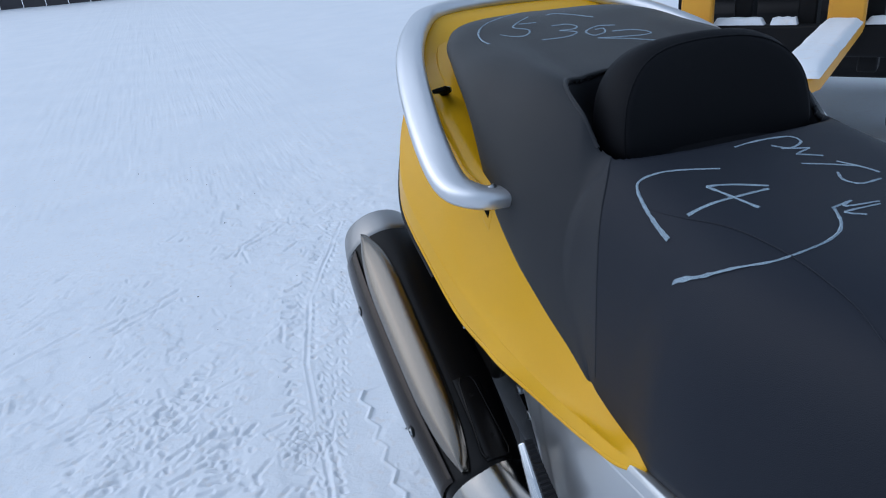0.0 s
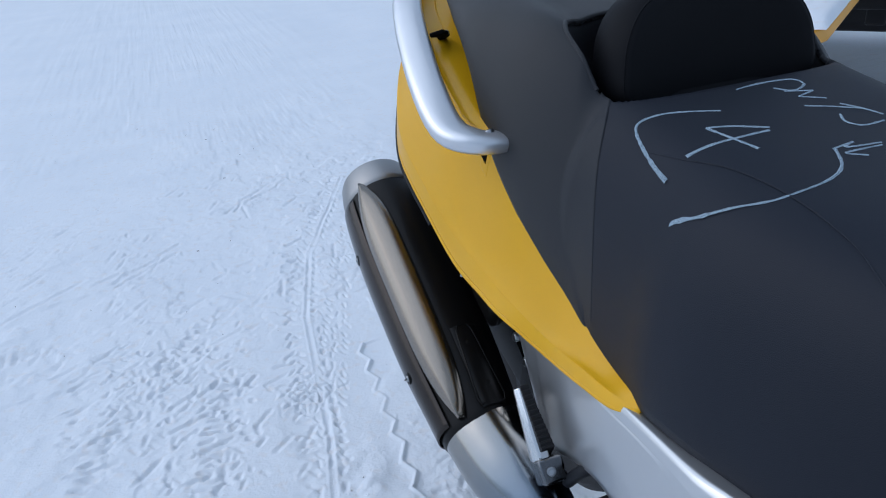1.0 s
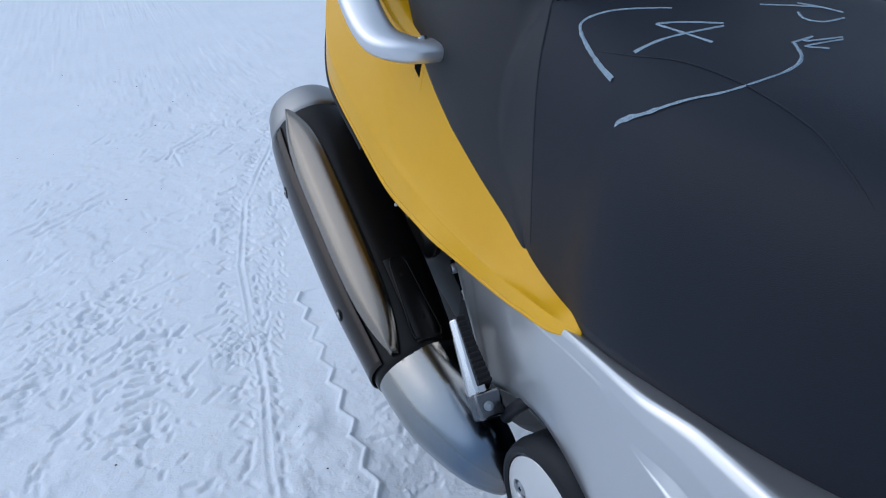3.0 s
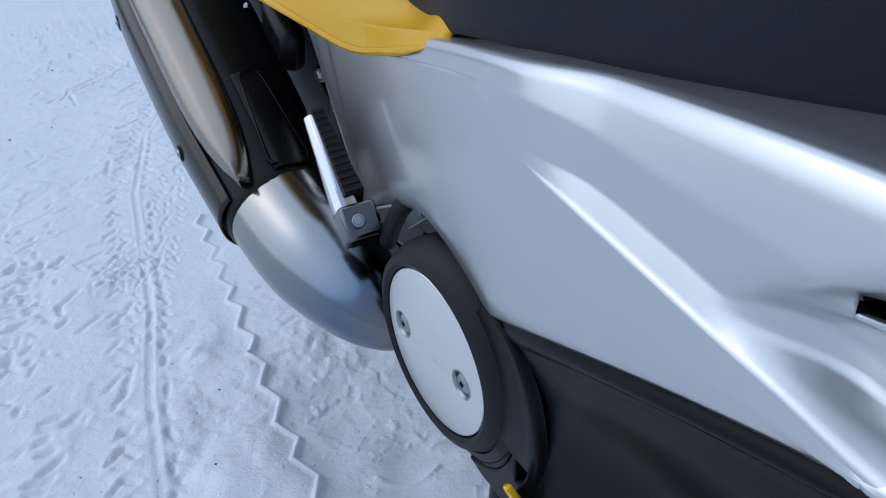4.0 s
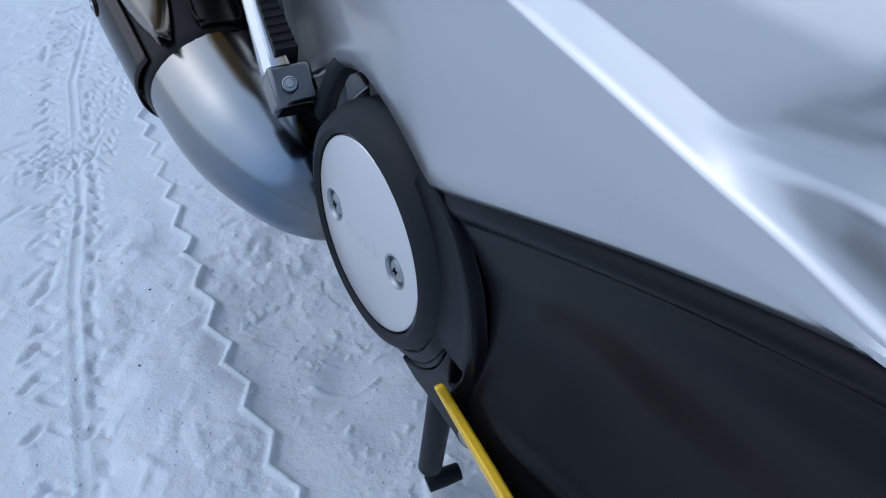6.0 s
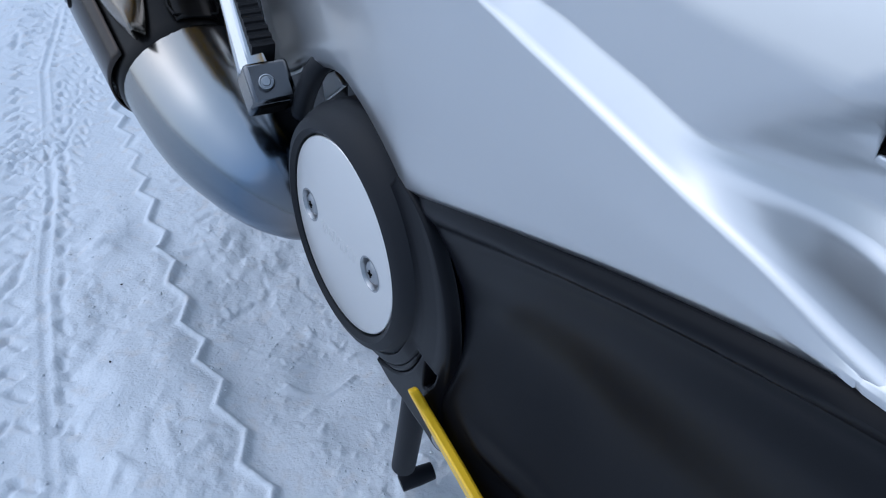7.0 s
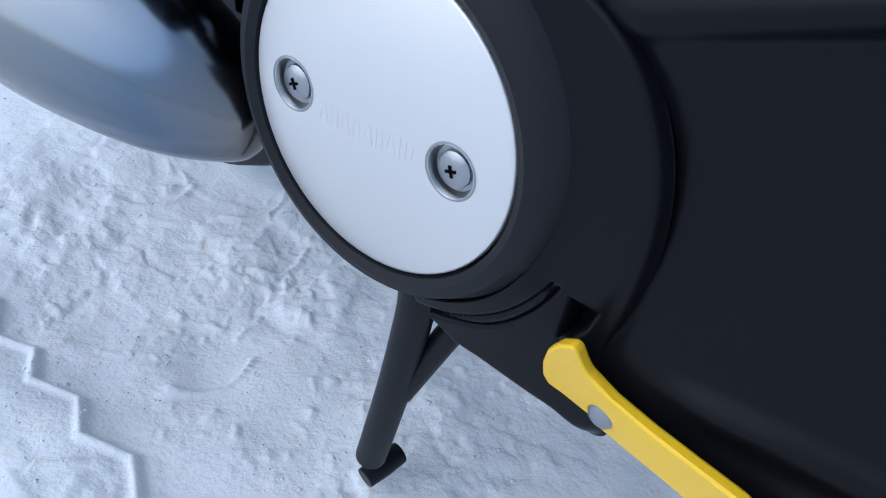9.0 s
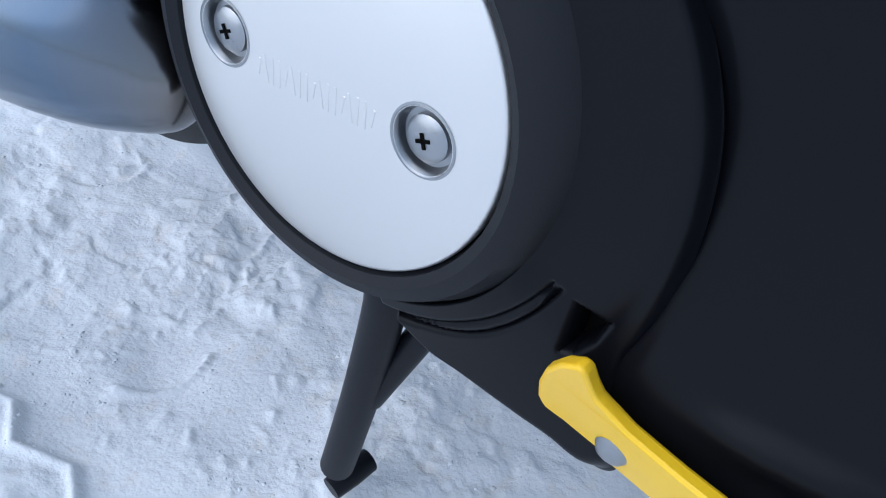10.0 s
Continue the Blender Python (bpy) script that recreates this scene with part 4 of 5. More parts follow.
for at in SCREWS:
    m = face @ pose(at.x, at.y, 0.0)
    part("screw_dimple", turned([(0.0116, 0.0009), (0.0108, 0.0011), (0.0102, 0.0004), (0.0097, -0.0016), (0.0092, -0.0032), (0.0, -0.0034)], m, 32), STEEL, cap)
    screw(cap, m @ pose(0, 0, -0.0017, 0, 0, 20 + 40 * at.y), 0.0074)
# a worn embossed maker's mark, as plain bars
for k in range(17):
    f = k / 16
    spot = face.inverted() @ Vector((-0.2485, 0.341 - 0.047 * f, 0.4015 + 0.0015 * f))
    part("embossed_bar", box((0.0092 if k % 4 else 0.0060, 0.0009, 0.0004), face @ pose(spot.x, spot.y, 0.0008, 0, 0, (-11, 11, 0, 0)[k % 4])), BRUSHED, cap, bevel=0.00015)

# shoulder of the fairing round the cover, and the wedge under it
upright = Matrix(((0, 0, 1, 0), (1, 0, 0, 0), (0, 1, 0, 0), (0, 0, 0, 1)))
reach = K((128, 0.092), (134, 0.098), (145, 0.106), (160, 0.110), (180, 0.112), (190, 0.1135), (197, 0.1155), (203, 0.118), (209, 0.128), (213, 0.139), (216, 0.1462), (219.2, 0.1446), (221.4, 0.1367), (226, 0.1255), (230.5, 0.1163), (236, 0.107), (242.5, 0.099), (247, 0.092), (250, 0.088), (254, 0.083))
slot_in = K((199, 0.0874), (209, 0.0863), (223, 0.0854), (241, 0.0841), (254, 0.083))
slot_out = K((199, 0.0903), (212, 0.0901), (227, 0.0894), (242, 0.0869), (254, 0.0850))


def pocket(y, z):
    """Distance inside the small three-cornered pocket above the kick bar."""
    corners = ((0.2240, 0.3750), (0.2100, 0.3742), (0.2125, 0.3635), (0.2180, 0.3545), (0.2240, 0.3530))
    return min(((by - ay) * (z - az) - (bz - az) * (y - ay)) / math.hypot(by - ay, bz - az) for (ay, az), (by, bz) in zip(corners, corners[1:] + corners[:1]))


def housing(a, k):
    """The fairing's shoulder round the cover, angles from the rear over the top; k from the cover outwards."""
    inner = min(0.096, reach(a) - 0.001)
    r = 0.0775 + (inner - 0.0775) * k / 0.6 if k < 0.6 else inner + (reach(a) - inner) * (k - 0.6) / 0.4
    y, z = 0.313 + r * math.cos(radians(a)), 0.4055 + r * math.sin(radians(a))
    x = K((0.0775, -0.2415), (0.081, -0.2405), (0.086, -0.240), (0.092, -0.2398), (0.100, -0.2396), (0.108, -0.2394), (0.114, -0.2375), (0.150, -0.230))(r) + 0.03 * (0.313 - y)
    low = eased((a - 196) / 14)
    x = x * (1 - low) + low * K((0.0775, -0.2405), (0.083, -0.2395), (0.087, -0.239), (0.15, -0.2395))(r)
    slot = eased((a - 198.5) / 2.5)
    x += slot * max(0.008 * math.exp(-((r - slot_out(a)) / 0.0012) ** 4), 0.006 * math.exp(-((r - slot_in(a)) / 0.0008) ** 2))
    x += 0.014 * eased(pocket(y, z) / 0.0025)
    edge = eased((k - 0.93) / 0.07)
    return (x + 0.006 * edge, y, z)


part("cover_housing", sheet(housing, spread(128, 195, 70) + spread(195.35, 226, 96) + spread(226.5, 254, 52), spread(0, 0.595, 56) + spread(0.605, 1, 44)), DARK_PANEL, scooter, "smooth black moulded housing round the pivot cover", solid=0.003, sharp=75)
# added near-black plate: stands for the shade behind pocket and slots
part("housing_shade_back", prism([(0.313 + (reach(a) - 0.004) * math.cos(radians(a)), 0.4055 + (reach(a) - 0.004) * math.sin(radians(a))) for a in spread(135, 252, 40)], Matrix.Translation((-0.2285, 0, 0)) @ upright, 0.03), BLACK_AND_SHADE, scooter)

# yellow kick bar of the footboard
bar_out = [(0.2104, 0.3715), (0.2159, 0.3660), (0.2210, 0.3565), (0.2238, 0.3449), (0.2243, 0.3345), (0.2222, 0.3290), (0.2137, 0.3250), (0.1999, 0.3225), (0.1862, 0.3215), (0.163, 0.3200), (0.10, 0.308), (0.04, 0.289), (-0.05, 0.256), (-0.05, 0.280), (0.04, 0.316), (0.10, 0.338), (0.1434, 0.3510), (0.1594, 0.3508), (0.1766, 0.3512), (0.193, 0.3538), (0.2035, 0.3595), (0.2057, 0.3640), (0.2078, 0.3708)]
bm = prism(bar_out, Matrix.Translation((-0.2505, 0, 0)) @ upright, 0.0060)
for q in bm.verts:   # its broad face leans down and out
    q.co.x += 0.40 * (float(np.interp(q.co.y, (-0.05, 0.04, 0.1, 0.144, 0.21), (0.271, 0.3065, 0.3285, 0.3435, 0.357))) - q.co.z)
kick_bar = part("kick_bar", bm, TAG, scooter, "bright yellow footboard edge bar", bevel=0.0018)
part("bar_rivet", turned([(0.0, 0.0026), (0.002, 0.0024), (0.0042, 0.0015), (0.0056, -0.0004)], pose(-0.2440, 0.1965, 0.3355, 0, -111, 0) @ Matrix.Diagonal((1.35, 1.0, 1, 1)), 20), STEEL, kick_bar)

# ---- exhaust ----
A, B = Vector((-0.269, 0.585, 0.408)), Vector((-0.270, 0.991, 0.6055))
axis = (B - A).normalized()
side_way = axis.cross(Vector((0, 0, 1))).normalized()
lift = side_way.cross(axis).normalized()
LONG = (B - A).length
MUF = Matrix((( -side_way.x, lift.x, axis.x, A.x), (-side_way.y, lift.y, axis.y, A.y), (-side_way.z, lift.z, axis.z, A.z), (0, 0, 0, 1)))
muffler_r = K((0, 0.058), (0.1, 0.062), (0.25, 0.068), (0.5, 0.072), (0.8, 0.0715), (0.95, 0.067), (1, 0.064))


def muffler_skin(a0, a1, s0, s1, proud, n=60, m=30, ends=0.0, ridge=0.0):
    """A patch of the muffler's skin: angles from outward (0) over the top (90), lengths 0 to 1, lifted proud."""
    def fn(u, v):
        s = s0 + (s1 - s0) * u
        narrow = 1 - ends * (abs(2 * u - 1) ** 5)
        mid, half = (a0 + a1) / 2, (a1 - a0) / 2
        a = radians(mid + half * narrow * (2 * v - 1))
        r = muffler_r(s) + proud * (1 - 0.6 * abs(2 * v - 1) ** 4) + ridge * (1 - abs(2 * v - 0.9))
        return MUF @ Vector((r * math.cos(a), r * math.sin(a), s * LONG))
    return sheet(fn, spread(0, 1, n), spread(0, 1, m))


exhaust_ring = [(muffler_r(i / 40), LONG * i / 40) for i in range(41)]
muffler = part("muffler", turned([(0.04, -0.012), (0.054, -0.006)] + exhaust_ring + [(0.05, LONG + 0.002)], MUF, 64), MUFFLER_BLACK, scooter, "black muffler with bronzed heat shield")
part("end_cap", turned([(0.063, -0.010), (0.0672, -0.004), (0.0675, 0.004), (0.0655, 0.020), (0.0615, 0.040), (0.0585, 0.047), (0.0545, 0.049), (0.050, 0.046), (0.047, 0.03), (0.030, 0.028), (0.028, 0.0)], MUF @ pose(0, 0, LONG - 0.007), 64), CAP_METAL, muffler, "satin silver end cap")
part("outer_shield", muffler_skin(-48, 33, 0.02, 0.96, 0.004), SHIELD_DARK, muffler, "dark glossy bronzed shield", solid=0.002)
part("heat_shield", muffler_skin(35, 76, 0.015, 0.97, 0.007, ends=0.85, ridge=0.008), SHIELD, muffler, "long brushed bronze heat shield", solid=0.003, sharp=12)
for s, a in ((0.24, 4), (0.75, -2)):
    m = MUF @ Matrix.Translation(((muffler_r(s) + 0.006) * math.cos(radians(a)), (muffler_r(s) + 0.006) * math.sin(radians(a)), s * LONG)) @ pose(0, 0, 0, 0, 90, 0)
    part("screw_seat", turned([(0.005, -0.001), (0.0085, 0.0), (0.0095, -0.003)], m, 20), MUFFLER_BLACK, muffler)
    screw(muffler, m @ pose(0, 0, -0.0006), 0.0048)
# mounting plate on top
plate = part("mounting_plate", muffler_skin(84, 116, 0.02, 0.29, 0.003), MUFFLER_BLACK, muffler, solid=0.002)
rim = [(0.03, 84), (0.03, 116), (0.05, 119), (0.27, 108), (0.29, 104), (0.29, 93), (0.27, 89), (0.05, 82), (0.03, 84)]
part("plate_rim", sweep([MUF @ Vector(((muffler_r(s) + 0.004) * math.cos(radians(a)), (muffler_r(s) + 0.004) * math.sin(radians(a)), s * LONG)) for s, a in rim], 0.0013, 8, up=(0.1, 0.4, 0.9)), MUFFLER_BLACK, plate)
for s, a in ((0.09, 102), (0.23, 97)):
    m = MUF @ Matrix.Translation(((muffler_r(s) + 0.002) * math.cos(radians(a)), (muffler_r(s) + 0.002) * math.sin(radians(a)), s * LONG)) @ pose(0, 0, 0, -90, 0, 0)
    part("rivet", turned([(0.0, 0.003), (0.004, 0.002), (0.005, -0.002)], m, 16), MUFFLER_BLACK, plate)
# collector: a tapering, heat-blued elbow
pipe_line = smooth_path([tuple(MUF @ Vector((0, 0, 0.01))), (-0.262, 0.545, 0.395), (-0.253, 0.49, 0.380), (-0.243, 0.445, 0.3685), (-0.235, 0.419, 0.361), (-0.229, 0.404, 0.357)], 44)
pipe_r = K((0, 0.057), (0.12, 0.0575), (0.3, 0.0555), (0.43, 0.049), (0.55, 0.0425), (0.76, 0.0295), (0.88, 0.0225), (0.94, 0.0185), (0.975, 0.0135), (1, 0.005))
part("exhaust_pipe", sweep(pipe_line, [pipe_r(i / 43) for i in range(44)], 40), PIPE, scooter, "heat-blued tapering stainless exhaust pipe", sharp=80)

# ---- folded passenger footpeg ----
peg_up = Vector((0, 0.060, 0.068)).normalized()
peg_m = Matrix.Translation((-0.249, 0.452, 0.462)) @ Vector((0, 0, 1)).rotation_difference(peg_up).to_matrix().to_4x4()
bm = prism([(-0.014, -0.004), (-0.006, -0.012), (0.006, -0.013), (0.010, 0.008), (-0.004, 0.012), (-0.013, 0.006)], peg_m, 0.088)
back_to_peg = peg_m.inverted()
def tapered(bm):
    for q in bm.verts:
        at = back_to_peg @ q.co
        k = 1 - 0.42 * max(0, at.z) / 0.088
        q.co = peg_m @ Vector((at.x * k, at.y * k, at.z))
    return bm


footpeg = part("footpeg", tapered(bm), CHROME, scooter, "folded polished alloy footpeg", bevel=0.002, sharp=30)
teeth = [(0.006, -0.006), (0.004, 0.082)]
for k in range(13):
    teeth += [(-0.0175, 0.0815 - 0.0062 * k), (-0.0192, 0.0805 - 0.0062 * k), (-0.0192, 0.0783 - 0.0062 * k), (-0.0175, 0.0773 - 0.0062 * k)]
bm = prism(teeth, peg_m @ pose(-0.003, 0, 0.008) @ upright, 0.0175)
part("peg_rubber", tapered(bm), RUBBER, footpeg, "black ribbed rubber")
hinge_m = peg_m @ pose(0.004, -0.002, -0.016)
hinge = part("hinge", prism([(-0.017, -0.016), (0.014, -0.016), (0.018, 0.004), (0.008, 0.016), (-0.017, 0.012)], hinge_m @ pose(0, 0, -0.012), 0.03), DARK_STEEL, footpeg, "dark polished hinge block", bevel=0.003, sharp=30)
# near-black block paints the hinge's hollow underside as shaded
part("hinge_mouth", box((0.020, 0.018, 0.004), hinge_m @ pose(-0.002, -0.003, -0.0115)), BLACK_AND_SHADE, hinge, bevel=0.001)
part("hinge_pin", turned([(0.0, 0.0018), (0.0028, 0.0017), (0.0032, 0.0006), (0.0040, 0.0004), (0.0045, 0.0014), (0.0052, 0.0012), (0.0056, -0.003)], Matrix.Translation((-0.2505, 0.4265, 0.4655)) @ Vector((0, 0, 1)).rotation_difference(Vector((-0.35, -0.75, 0.55)).normalized()).to_matrix().to_4x4(), 20), STEEL, hinge)
part("peg_bracket", sweep(smooth_path([(-0.205, 0.380, 0.502), (-0.222, 0.393, 0.487), (-0.226, 0.405, 0.472), (-0.227, 0.4195, 0.4525), (-0.226, 0.430, 0.438), (-0.224, 0.434, 0.433)], 16), [0.0076] * 14 + [0.006, 0.003], 14), BLACK_PLASTIC, scooter, "black footpeg bracket")
part("bracket_web", prism([(0.440, 0.456), (0.414, 0.470), (0.400, 0.464), (0.436, 0.438)], Matrix.Translation((-0.206, 0, 0)) @ upright, 0.004), RAIL, scooter, bevel=0.001)
bracket_plate = [(0.600, 0.522), (0.606, 0.540), (0.596, 0.552), (0.570, 0.560), (0.530, 0.582), (0.518, 0.574), (0.548, 0.550), (0.560, 0.535), (0.540, 0.512), (0.548, 0.500), (0.570, 0.503)]
bracket = part("muffler_bracket", prism(bracket_plate, Matrix.Translation((-0.202, 0.020, -0.006)) @ upright, 0.009), CHROME, scooter, "cast alloy muffler bracket", bevel=0.003)
for y, z in ((0.590, 0.535), (0.560, 0.513)):
    part("bracket_bolt", turned([(0.0, 0.005), (0.005, 0.005), (0.0065, 0.003), (0.007, -0.004)], pose(-0.203, y + 0.020, z - 0.006, 0, -85, 0), 18), STEEL, bracket)
block = part("rubber_mount", box((0.026, 0.075, 0.050), pose(-0.215, 0.672, 0.560, 26, 0, 0)), MUFFLER_BLACK, scooter, "black rubber muffler mount", bevel=0.012)
part("mount_bolt", turned([(0.0, 0.003), (0.003, 0.0027), (0.004, 0.0012), (0.004, -0.003), (0.0, -0.003)], pose(-0.236, 0.712, 0.583, 20, -50, 0), 18), DARK_STEEL, block)

# ---- centre stand ----
stand = part("centre_stand", sweep([(CX - 0.16, 0.33, 0.28), (CX, 0.325, 0.285), (CX + 0.16, 0.33, 0.28)], 0.014, 16), BLACK_PLASTIC, scooter, "black tubular centre stand")
for s in (-1, 1):
    leg = part("stand_leg", sweep(smooth_path([(CX + s * 0.183, 0.343, 0.32), (CX + s * 0.181, 0.347, 0.252), (CX + s * 0.180, 0.350, 0.224), (CX + s * 0.180, 0.3597, 0.159), (CX + s * 0.180, 0.374, 0.082), (CX + s * 0.180, 0.3795, 0.054)], 18), 0.0123, 20), STAND_BLACK, stand)
    part("strut", sweep([(CX + s * 0.177, 0.357, 0.148), (CX + s * 0.162, 0.3306, 0.2201), (CX + s * 0.15, 0.314, 0.262)], 0.0095, 12), STAND_BLACK, stand)
    part("foot", sweep([(CX + s * 0.145, 0.380, 0.022), (CX + s * 0.163, 0.382, 0.021), (CX + s * 0.181, 0.384, 0.018)], [0.0095, 0.0105, 0.009], 16), STAND_BLACK, leg)

# ---- rear wheel ----
wheel_m = pose(CX, 0.815, 0.345, 0, 90, 0)
wheel = part("rear_wheel", turned([(0.0, 0.05), (0.03, 0.05), (0.045, 0.03), (0.17, 0.02), (0.185, 0.05), (0.192, 0.05), (0.192, -0.05), (0.185, -0.05), (0.17, -0.02), (0.045, -0.03), (0.03, -0.05), (0.0, -0.05)], wheel_m, 56), MUFFLER_BLACK, scooter, "rear wheel")
part("tyre", turned([(0.188, 0.055), (0.21, 0.072), (0.24, 0.074), (0.258, 0.058), (0.269, 0.03), (0.272, 0.0), (0.269, -0.03), (0.258, -0.058), (0.24, -0.074), (0.21, -0.072), (0.188, -0.055)], wheel_m, 72), RUBBER, wheel, "black rubber rear tyre")
part("swing_arm", box((0.05, 0.42, 0.06), pose(CX - 0.115, 0.58, 0.33, -8, 0, 0)), BLACK_PLASTIC, scooter, bevel=0.012)

# ---- the front of the scooter, behind the walk: a plain closed nose on its wheel ----
nose_half, nose_low, nose_high = K((-0.86, 0.06), (-0.78, 0.13), (-0.6, 0.18), (-0.43, 0.20)), K((-0.86, 0.60), (-0.78, 0.46), (-0.6, 0.32), (-0.43, 0.27)), K((-0.86, 0.70), (-0.78, 0.80), (-0.6, 0.84), (-0.43, 0.79))


def nose(y, a):
    c, s = math.cos(a), math.sin(a)
    low, high = nose_low(y), nose_high(y)
    return (CX + nose_half(y) * math.copysign(abs(c) ** 0.6, c), y, (low + high) / 2 + (high - low) / 2 * math.copysign(abs(s) ** 0.6, s))


bm = sheet(nose, spread(-0.86, -0.43, 18), spread(0, 2 * math.pi, 41)[:-1], True)
bmesh.ops.holes_fill(bm, edges=[e for e in bm.edges if e.is_boundary])
part("nose_fairing", bm, SILVER, scooter, "plain silver nose fairing")
front_m = pose(CX, -0.75, 0.285, 0, 90, 0)
front_wheel = part("front_wheel", turned([(0.0, 0.04), (0.03, 0.04), (0.045, 0.025), (0.18, 0.02), (0.19, 0.04), (0.19, -0.04), (0.18, -0.02), (0.045, -0.025), (0.03, -0.04), (0.0, -0.04)], front_m, 48), MUFFLER_BLACK, scooter, "front wheel")
part("tyre", turned([(0.186, 0.045), (0.21, 0.058), (0.24, 0.058), (0.268, 0.04), (0.284, 0.0), (0.268, -0.04), (0.24, -0.058), (0.21, -0.058), (0.186, -0.045)], front_m, 64), RUBBER, front_wheel, "black rubber front tyre")
for s in (-1, 1):
    part("fork_leg", sweep([(CX + s * 0.085, -0.75, 0.285), (CX + s * 0.085, -0.64, 0.60)], 0.022, 16), MUFFLER_BLACK, scooter)

# ---- forklift standing behind, its forks towards the scooter ----
forklift = thing("forklift", "orange-yellow and black forklift with snow on its forks", "forklift")
LIFT = pose(1.66, 2.18, 0.0, 0, 0, 126.0)   # local +y points out along the forks
for x in (-0.27, 0.27):
    bm = box((0.125, 0.045, 1.0), LIFT @ pose(x, 0.0, 1.145))
    fork = part("fork", bm, LIFT_YELLOW, forklift, "orange-yellow painted fork", bevel=0.01)
    part("blade", prism([(-0.06, 0), (0.06, 0), (0.06, 1.0), (0.035, 1.08), (-0.035, 1.08), (-0.06, 1.0)], LIFT @ pose(x, 0.0, 0.635), 0.045), LIFT_YELLOW, fork, bevel=0.008)
for z in (0.60, 1.0):
    part("carriage_bar", box((1.3, 0.05, 0.12), LIFT @ pose(0, -0.06, z)), LIFT_BLACK, forklift, bevel=0.012)
for x in (-0.35, -0.12, 0.12, 0.35):
    part("mast_rail", box((0.07, 0.11, 1.9), LIFT @ pose(x, -0.17, 1.42)), LIFT_BLACK, forklift, bevel=0.008)
part("axle_housing", box((1.0, 0.4, 0.35), LIFT @ pose(0, -0.9, 0.5)), LIFT_BLACK, forklift, bevel=0.05)
part("chassis", box((1.15, 1.5, 0.8), LIFT @ pose(0, -1.6, 0.8)), LIFT_BLACK, forklift, bevel=0.08)
for x in (-0.52, 0.52):
    for y in (-1.0, -2.1):
        part("lift_wheel", turned([(0.0, 0.09), (0.14, 0.09), (0.16, 0.11), (0.26, 0.11), (0.31, 0.07), (0.31, -0.07), (0.26, -0.11), (0.0, -0.11)], LIFT @ pose(x, y, 0.31, 0, 90, 0), 40), RUBBER, forklift)


def snow_cap(length, width, high, m, seed):
    """A soft ridge of settled snow with a ragged rim."""
    def fn(u, v):
        edge = 1 - abs(2 * v - 1) ** 8
        ends = min(1, 12 * u, 12 * (1 - u))
        w = width * (0.95 + 0.05 * noise.noise((u * 9, seed, 0)))
        return m @ Vector(((v - 0.5) * w, u * length, high * edge * ends * (0.9 + 0.12 * noise.noise((u * 6, v * 3, seed)))))
    return sheet(fn, spread(0, 1, 40), spread(0, 1, 14))


for i, x in enumerate((-0.27, 0.27)):
    cover = part("settled_snow", snow_cap(1.04, 0.128, 0.03, LIFT @ pose(x, 0.03, 0.679), 3 + i), SNOW)
    tagged(cover, "soft ridge of white snow lying on a fork", "snow", "snow on the forklift")
for i, (x, w) in enumerate(((-0.05, 0.1), (0.12, 0.2), (-0.45, 0.25), (0.5, 0.2))):
    cover = part("settled_snow", snow_cap(w, 0.05, 0.03, LIFT @ pose(x + w / 2, -0.06, 0.66, 0, 0, 90), 9 + i), SNOW)
    tagged(cover, "small ridge of white snow on the carriage bar", "snow", "snow on the forklift")

# ---- far fence ----
fence = thing("fence", "weathered dark board fence far across the yard", "fence")
for i in range(40):
    part("board", box((0.62, 0.06, 2.2 + 0.08 * math.sin(i * 2.3)), pose(-18 + 0.64 * i, 25.5 + 0.06 * i, 1.05)), FENCE, fence, bevel=0.01)


# ---- chalk marks on the seats ----
def chalk(name, half, edge, top, power, strokes, width, parent, label=""):
    """Hand-drawn strokes in plan, laid on a seat's top; one mesh for each sign."""
    bm = bmesh.new()
    for points in strokes:
        line = [Vector(p) for p in (smooth_path(points, 8 * len(points)) if len(points) > 2 else [Vector(points[0]).lerp(Vector(points[1]), k / 9) for k in range(10)])]
        rows = []
        for i, p in enumerate(line):
            way = (line[min(i + 1, len(line) - 1)] - line[max(i - 1, 0)]).normalized()
            across = Vector((-way.y, way.x)) * width * (0.75 + 0.5 * noise.noise((i * 0.45, p.x * 40, 2)))
            row = []
            for k in (-1, 0, 1):
                q = p + across * k * 0.5
                v = max(-1, min(1, (q.x - CX) / half(q.y)))
                row.append(bm.verts.new((q.x, q.y, edge(q.y) + (top(q.y) - edge(q.y)) * boxy(v, power, 2.0) + (0.0042 if k == 0 else 0.0034) + 0.004 * eased((abs(v) - 0.65) / 0.25))))
            rows.append(row)
        for a, b in zip(rows, rows[1:]):
            for k in (0, 1):
                bm.faces.new((a[k], a[k + 1], b[k + 1], b[k]))
    return part(name, bm, CHALK, parent, label)


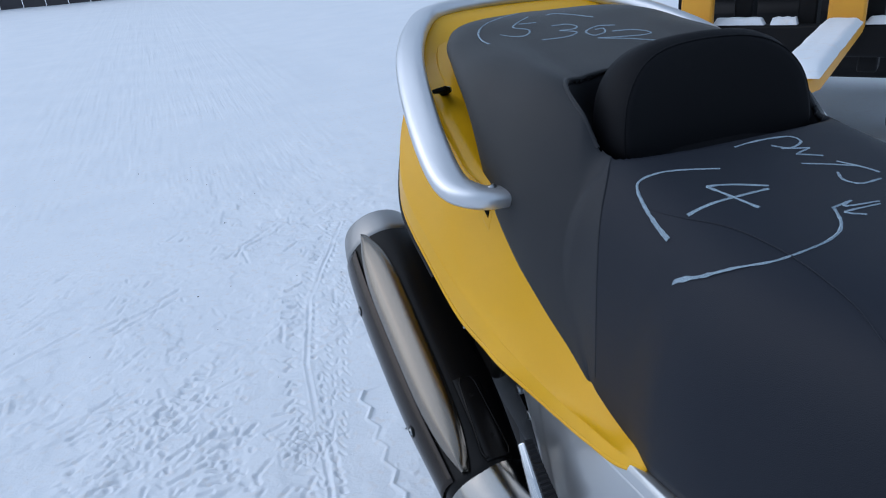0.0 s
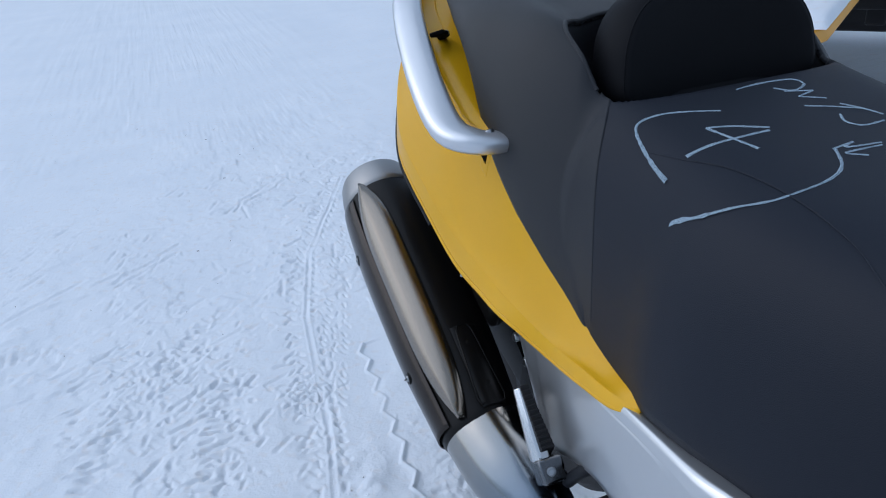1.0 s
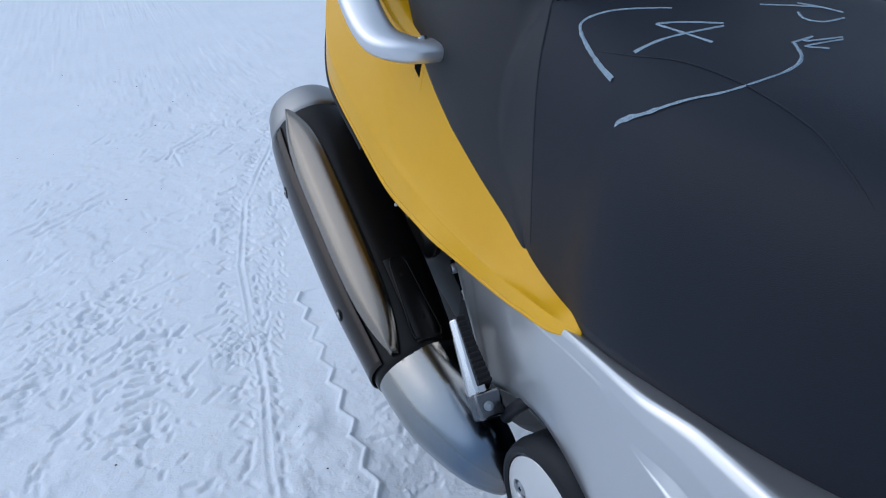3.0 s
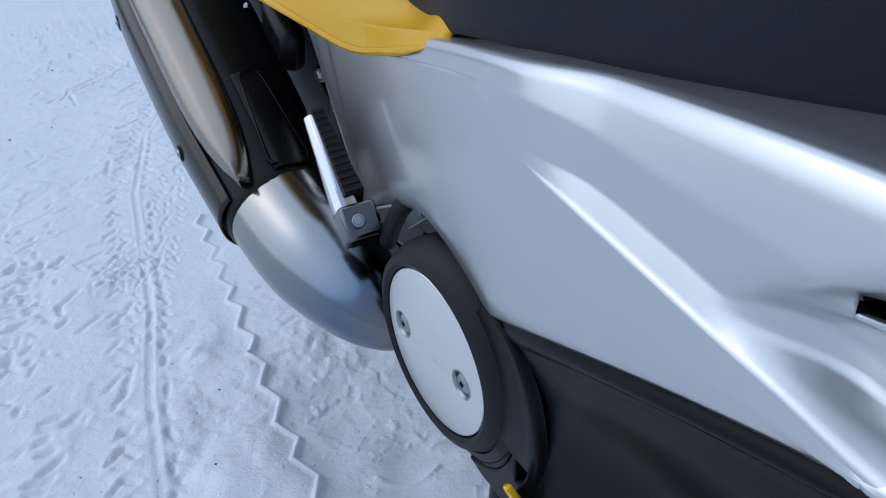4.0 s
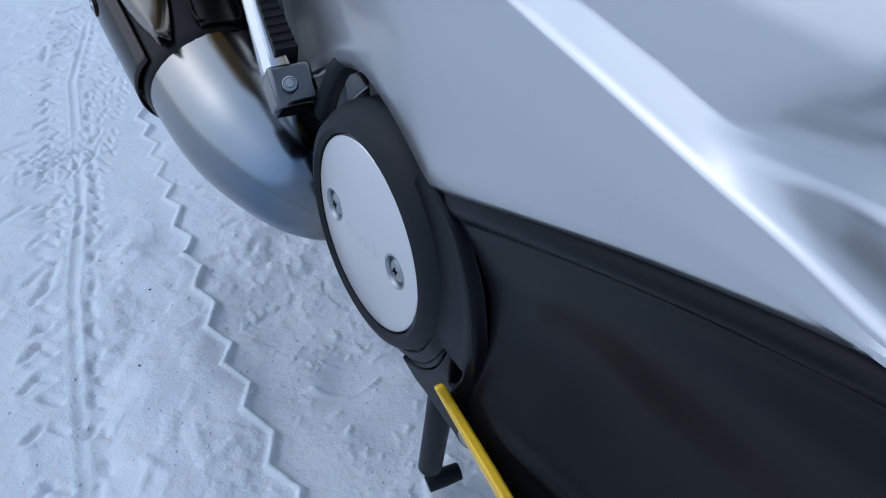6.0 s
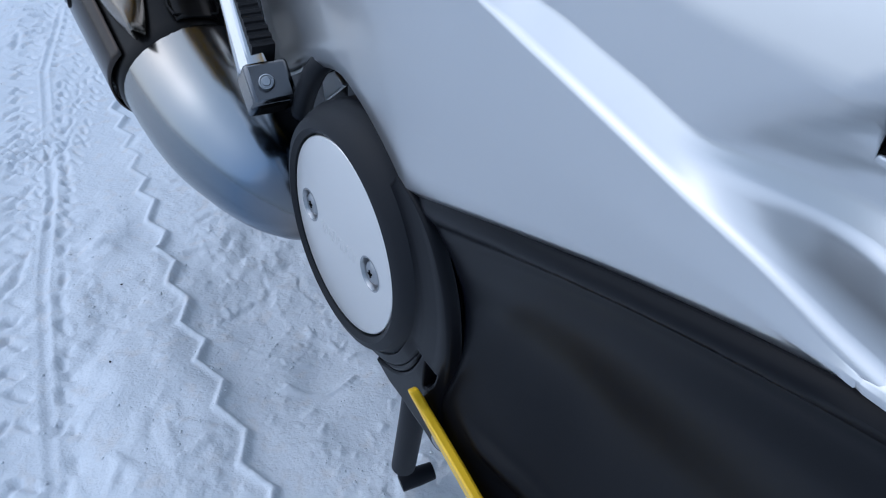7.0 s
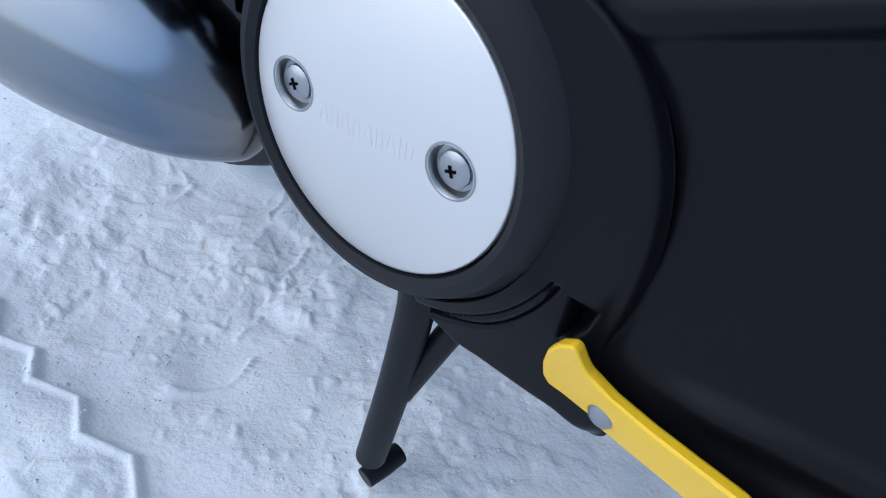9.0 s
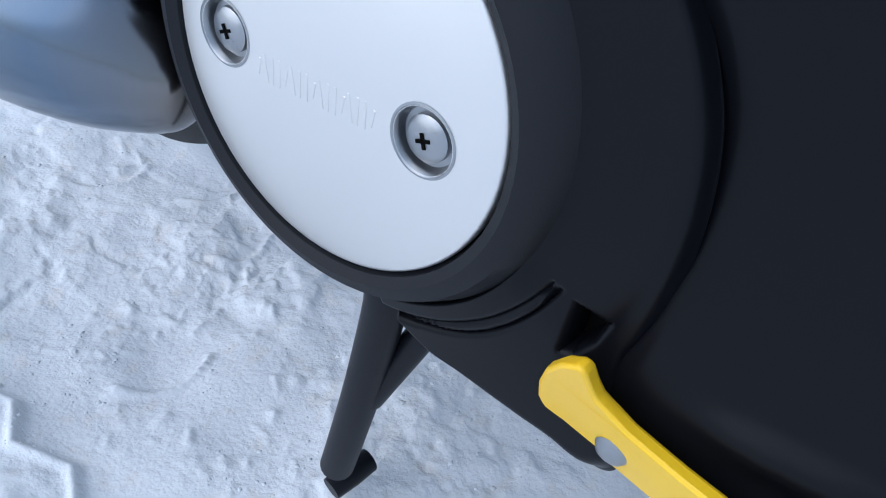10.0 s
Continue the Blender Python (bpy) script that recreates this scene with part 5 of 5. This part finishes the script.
RIDER = (seat_half, edge_z, seat_top, 6.5)
PILLION = (pill_half, pill_edge, pill_top, 5.0)
for name, strokes in (("bracket", [[(-0.03, 0.925), (-0.066, 0.902), (-0.106, 0.876), (-0.133, 0.842), (-0.143, 0.811), (-0.139, 0.788), (-0.121, 0.763), (-0.106, 0.76)]]),
                      ("digit_five", [[(-0.037, 0.878), (-0.08, 0.84), (-0.066, 0.818), (-0.081, 0.798), (-0.099, 0.801), (-0.111, 0.817)], [(-0.067, 0.848), (-0.041, 0.844)]]),
                      ("digit_three", [[(-0.029, 0.821), (-0.006, 0.82), (0.004, 0.806), (-0.008, 0.796), (-0.029, 0.797)], [(-0.029, 0.797), (-0.011, 0.783), (-0.021, 0.773), (-0.04, 0.768), (-0.071, 0.77)]]),
                      ("digit_six", [[(0.056, 0.788), (0.03, 0.794), (0.007, 0.783), (0.0, 0.772), (0.004, 0.759), (0.024, 0.765), (0.032, 0.781), (0.018, 0.781)]]),
                      ("digit_two", [[(0.036, 0.765), (0.068, 0.759), (0.083, 0.74), (0.062, 0.735), (0.024, 0.742), (0.002, 0.747)], [(0.002, 0.747), (0.04, 0.728), (0.075, 0.705), (0.10, 0.702)]]),
                      ("upper_stroke", [[(-0.009, 0.874), (0.01, 0.875), (0.049, 0.835)]])):
    chalk(name, *PILLION, strokes, 0.0036, pillion_seat, "thin blue-white chalk stroke" if name == "upper_stroke" else "")
for name, strokes in (("chalk_ring", [[(-0.064, 0.417), (-0.091, 0.429), (-0.12, 0.442), (-0.137, 0.446), (-0.145, 0.439), (-0.152, 0.418), (-0.159, 0.389), (-0.164, 0.363)], [(-0.038, 0.301), (-0.055, 0.278), (-0.075, 0.264), (-0.104, 0.257), (-0.139, 0.26), (-0.164, 0.279), (-0.179, 0.3), (-0.185, 0.327)]]),
                      ("digit_four", [[(-0.1, 0.393), (-0.076, 0.382), (-0.051, 0.365)], [(-0.056, 0.36), (-0.093, 0.361), (-0.141, 0.367)], [(-0.1, 0.392), (-0.095, 0.362), (-0.091, 0.333)]]),
                      ("letter_p", [[(-0.018, 0.451), (0.014, 0.454), (0.052, 0.45), (0.056, 0.435), (0.034, 0.427), (0.02, 0.439)]]),
                      ("letter_n", [[(0.024, 0.429), (0.052, 0.419)], [(0.052, 0.419), (0.028, 0.413)], [(0.028, 0.413), (0.049, 0.398)]]),
                      ("long_stroke", [[(0.015, 0.392), (0.039, 0.377), (0.058, 0.362)], [(0.049, 0.381), (0.058, 0.362), (0.062, 0.342)]]),
                      ("hook_stroke", [[(0.028, 0.36), (0.019, 0.345), (0.025, 0.331), (0.05, 0.331)]]),
                      ("zigzag_stroke", [[(-0.04, 0.303), (-0.013, 0.307)], [(-0.013, 0.307), (-0.026, 0.301), (0.007, 0.295)], [(0.003, 0.291), (-0.035, 0.292), (-0.024, 0.28)]])):
    chalk(name, *RIDER, strokes, 0.005 if name == "digit_four" else 0.0036, saddle)

# stitched seam across the rider seat
seam = smooth_path([(-0.158, 0.445), (-0.145, 0.372), (-0.131, 0.315), (-0.128, 0.255), (-0.137, 0.191), (-0.15, 0.15), (-0.17, 0.08)], 50)
part("seam", sweep([(x, y, rider_z(x, y) + 0.0033) for x, y in seam], 0.0009, 6), VINYL, saddle)
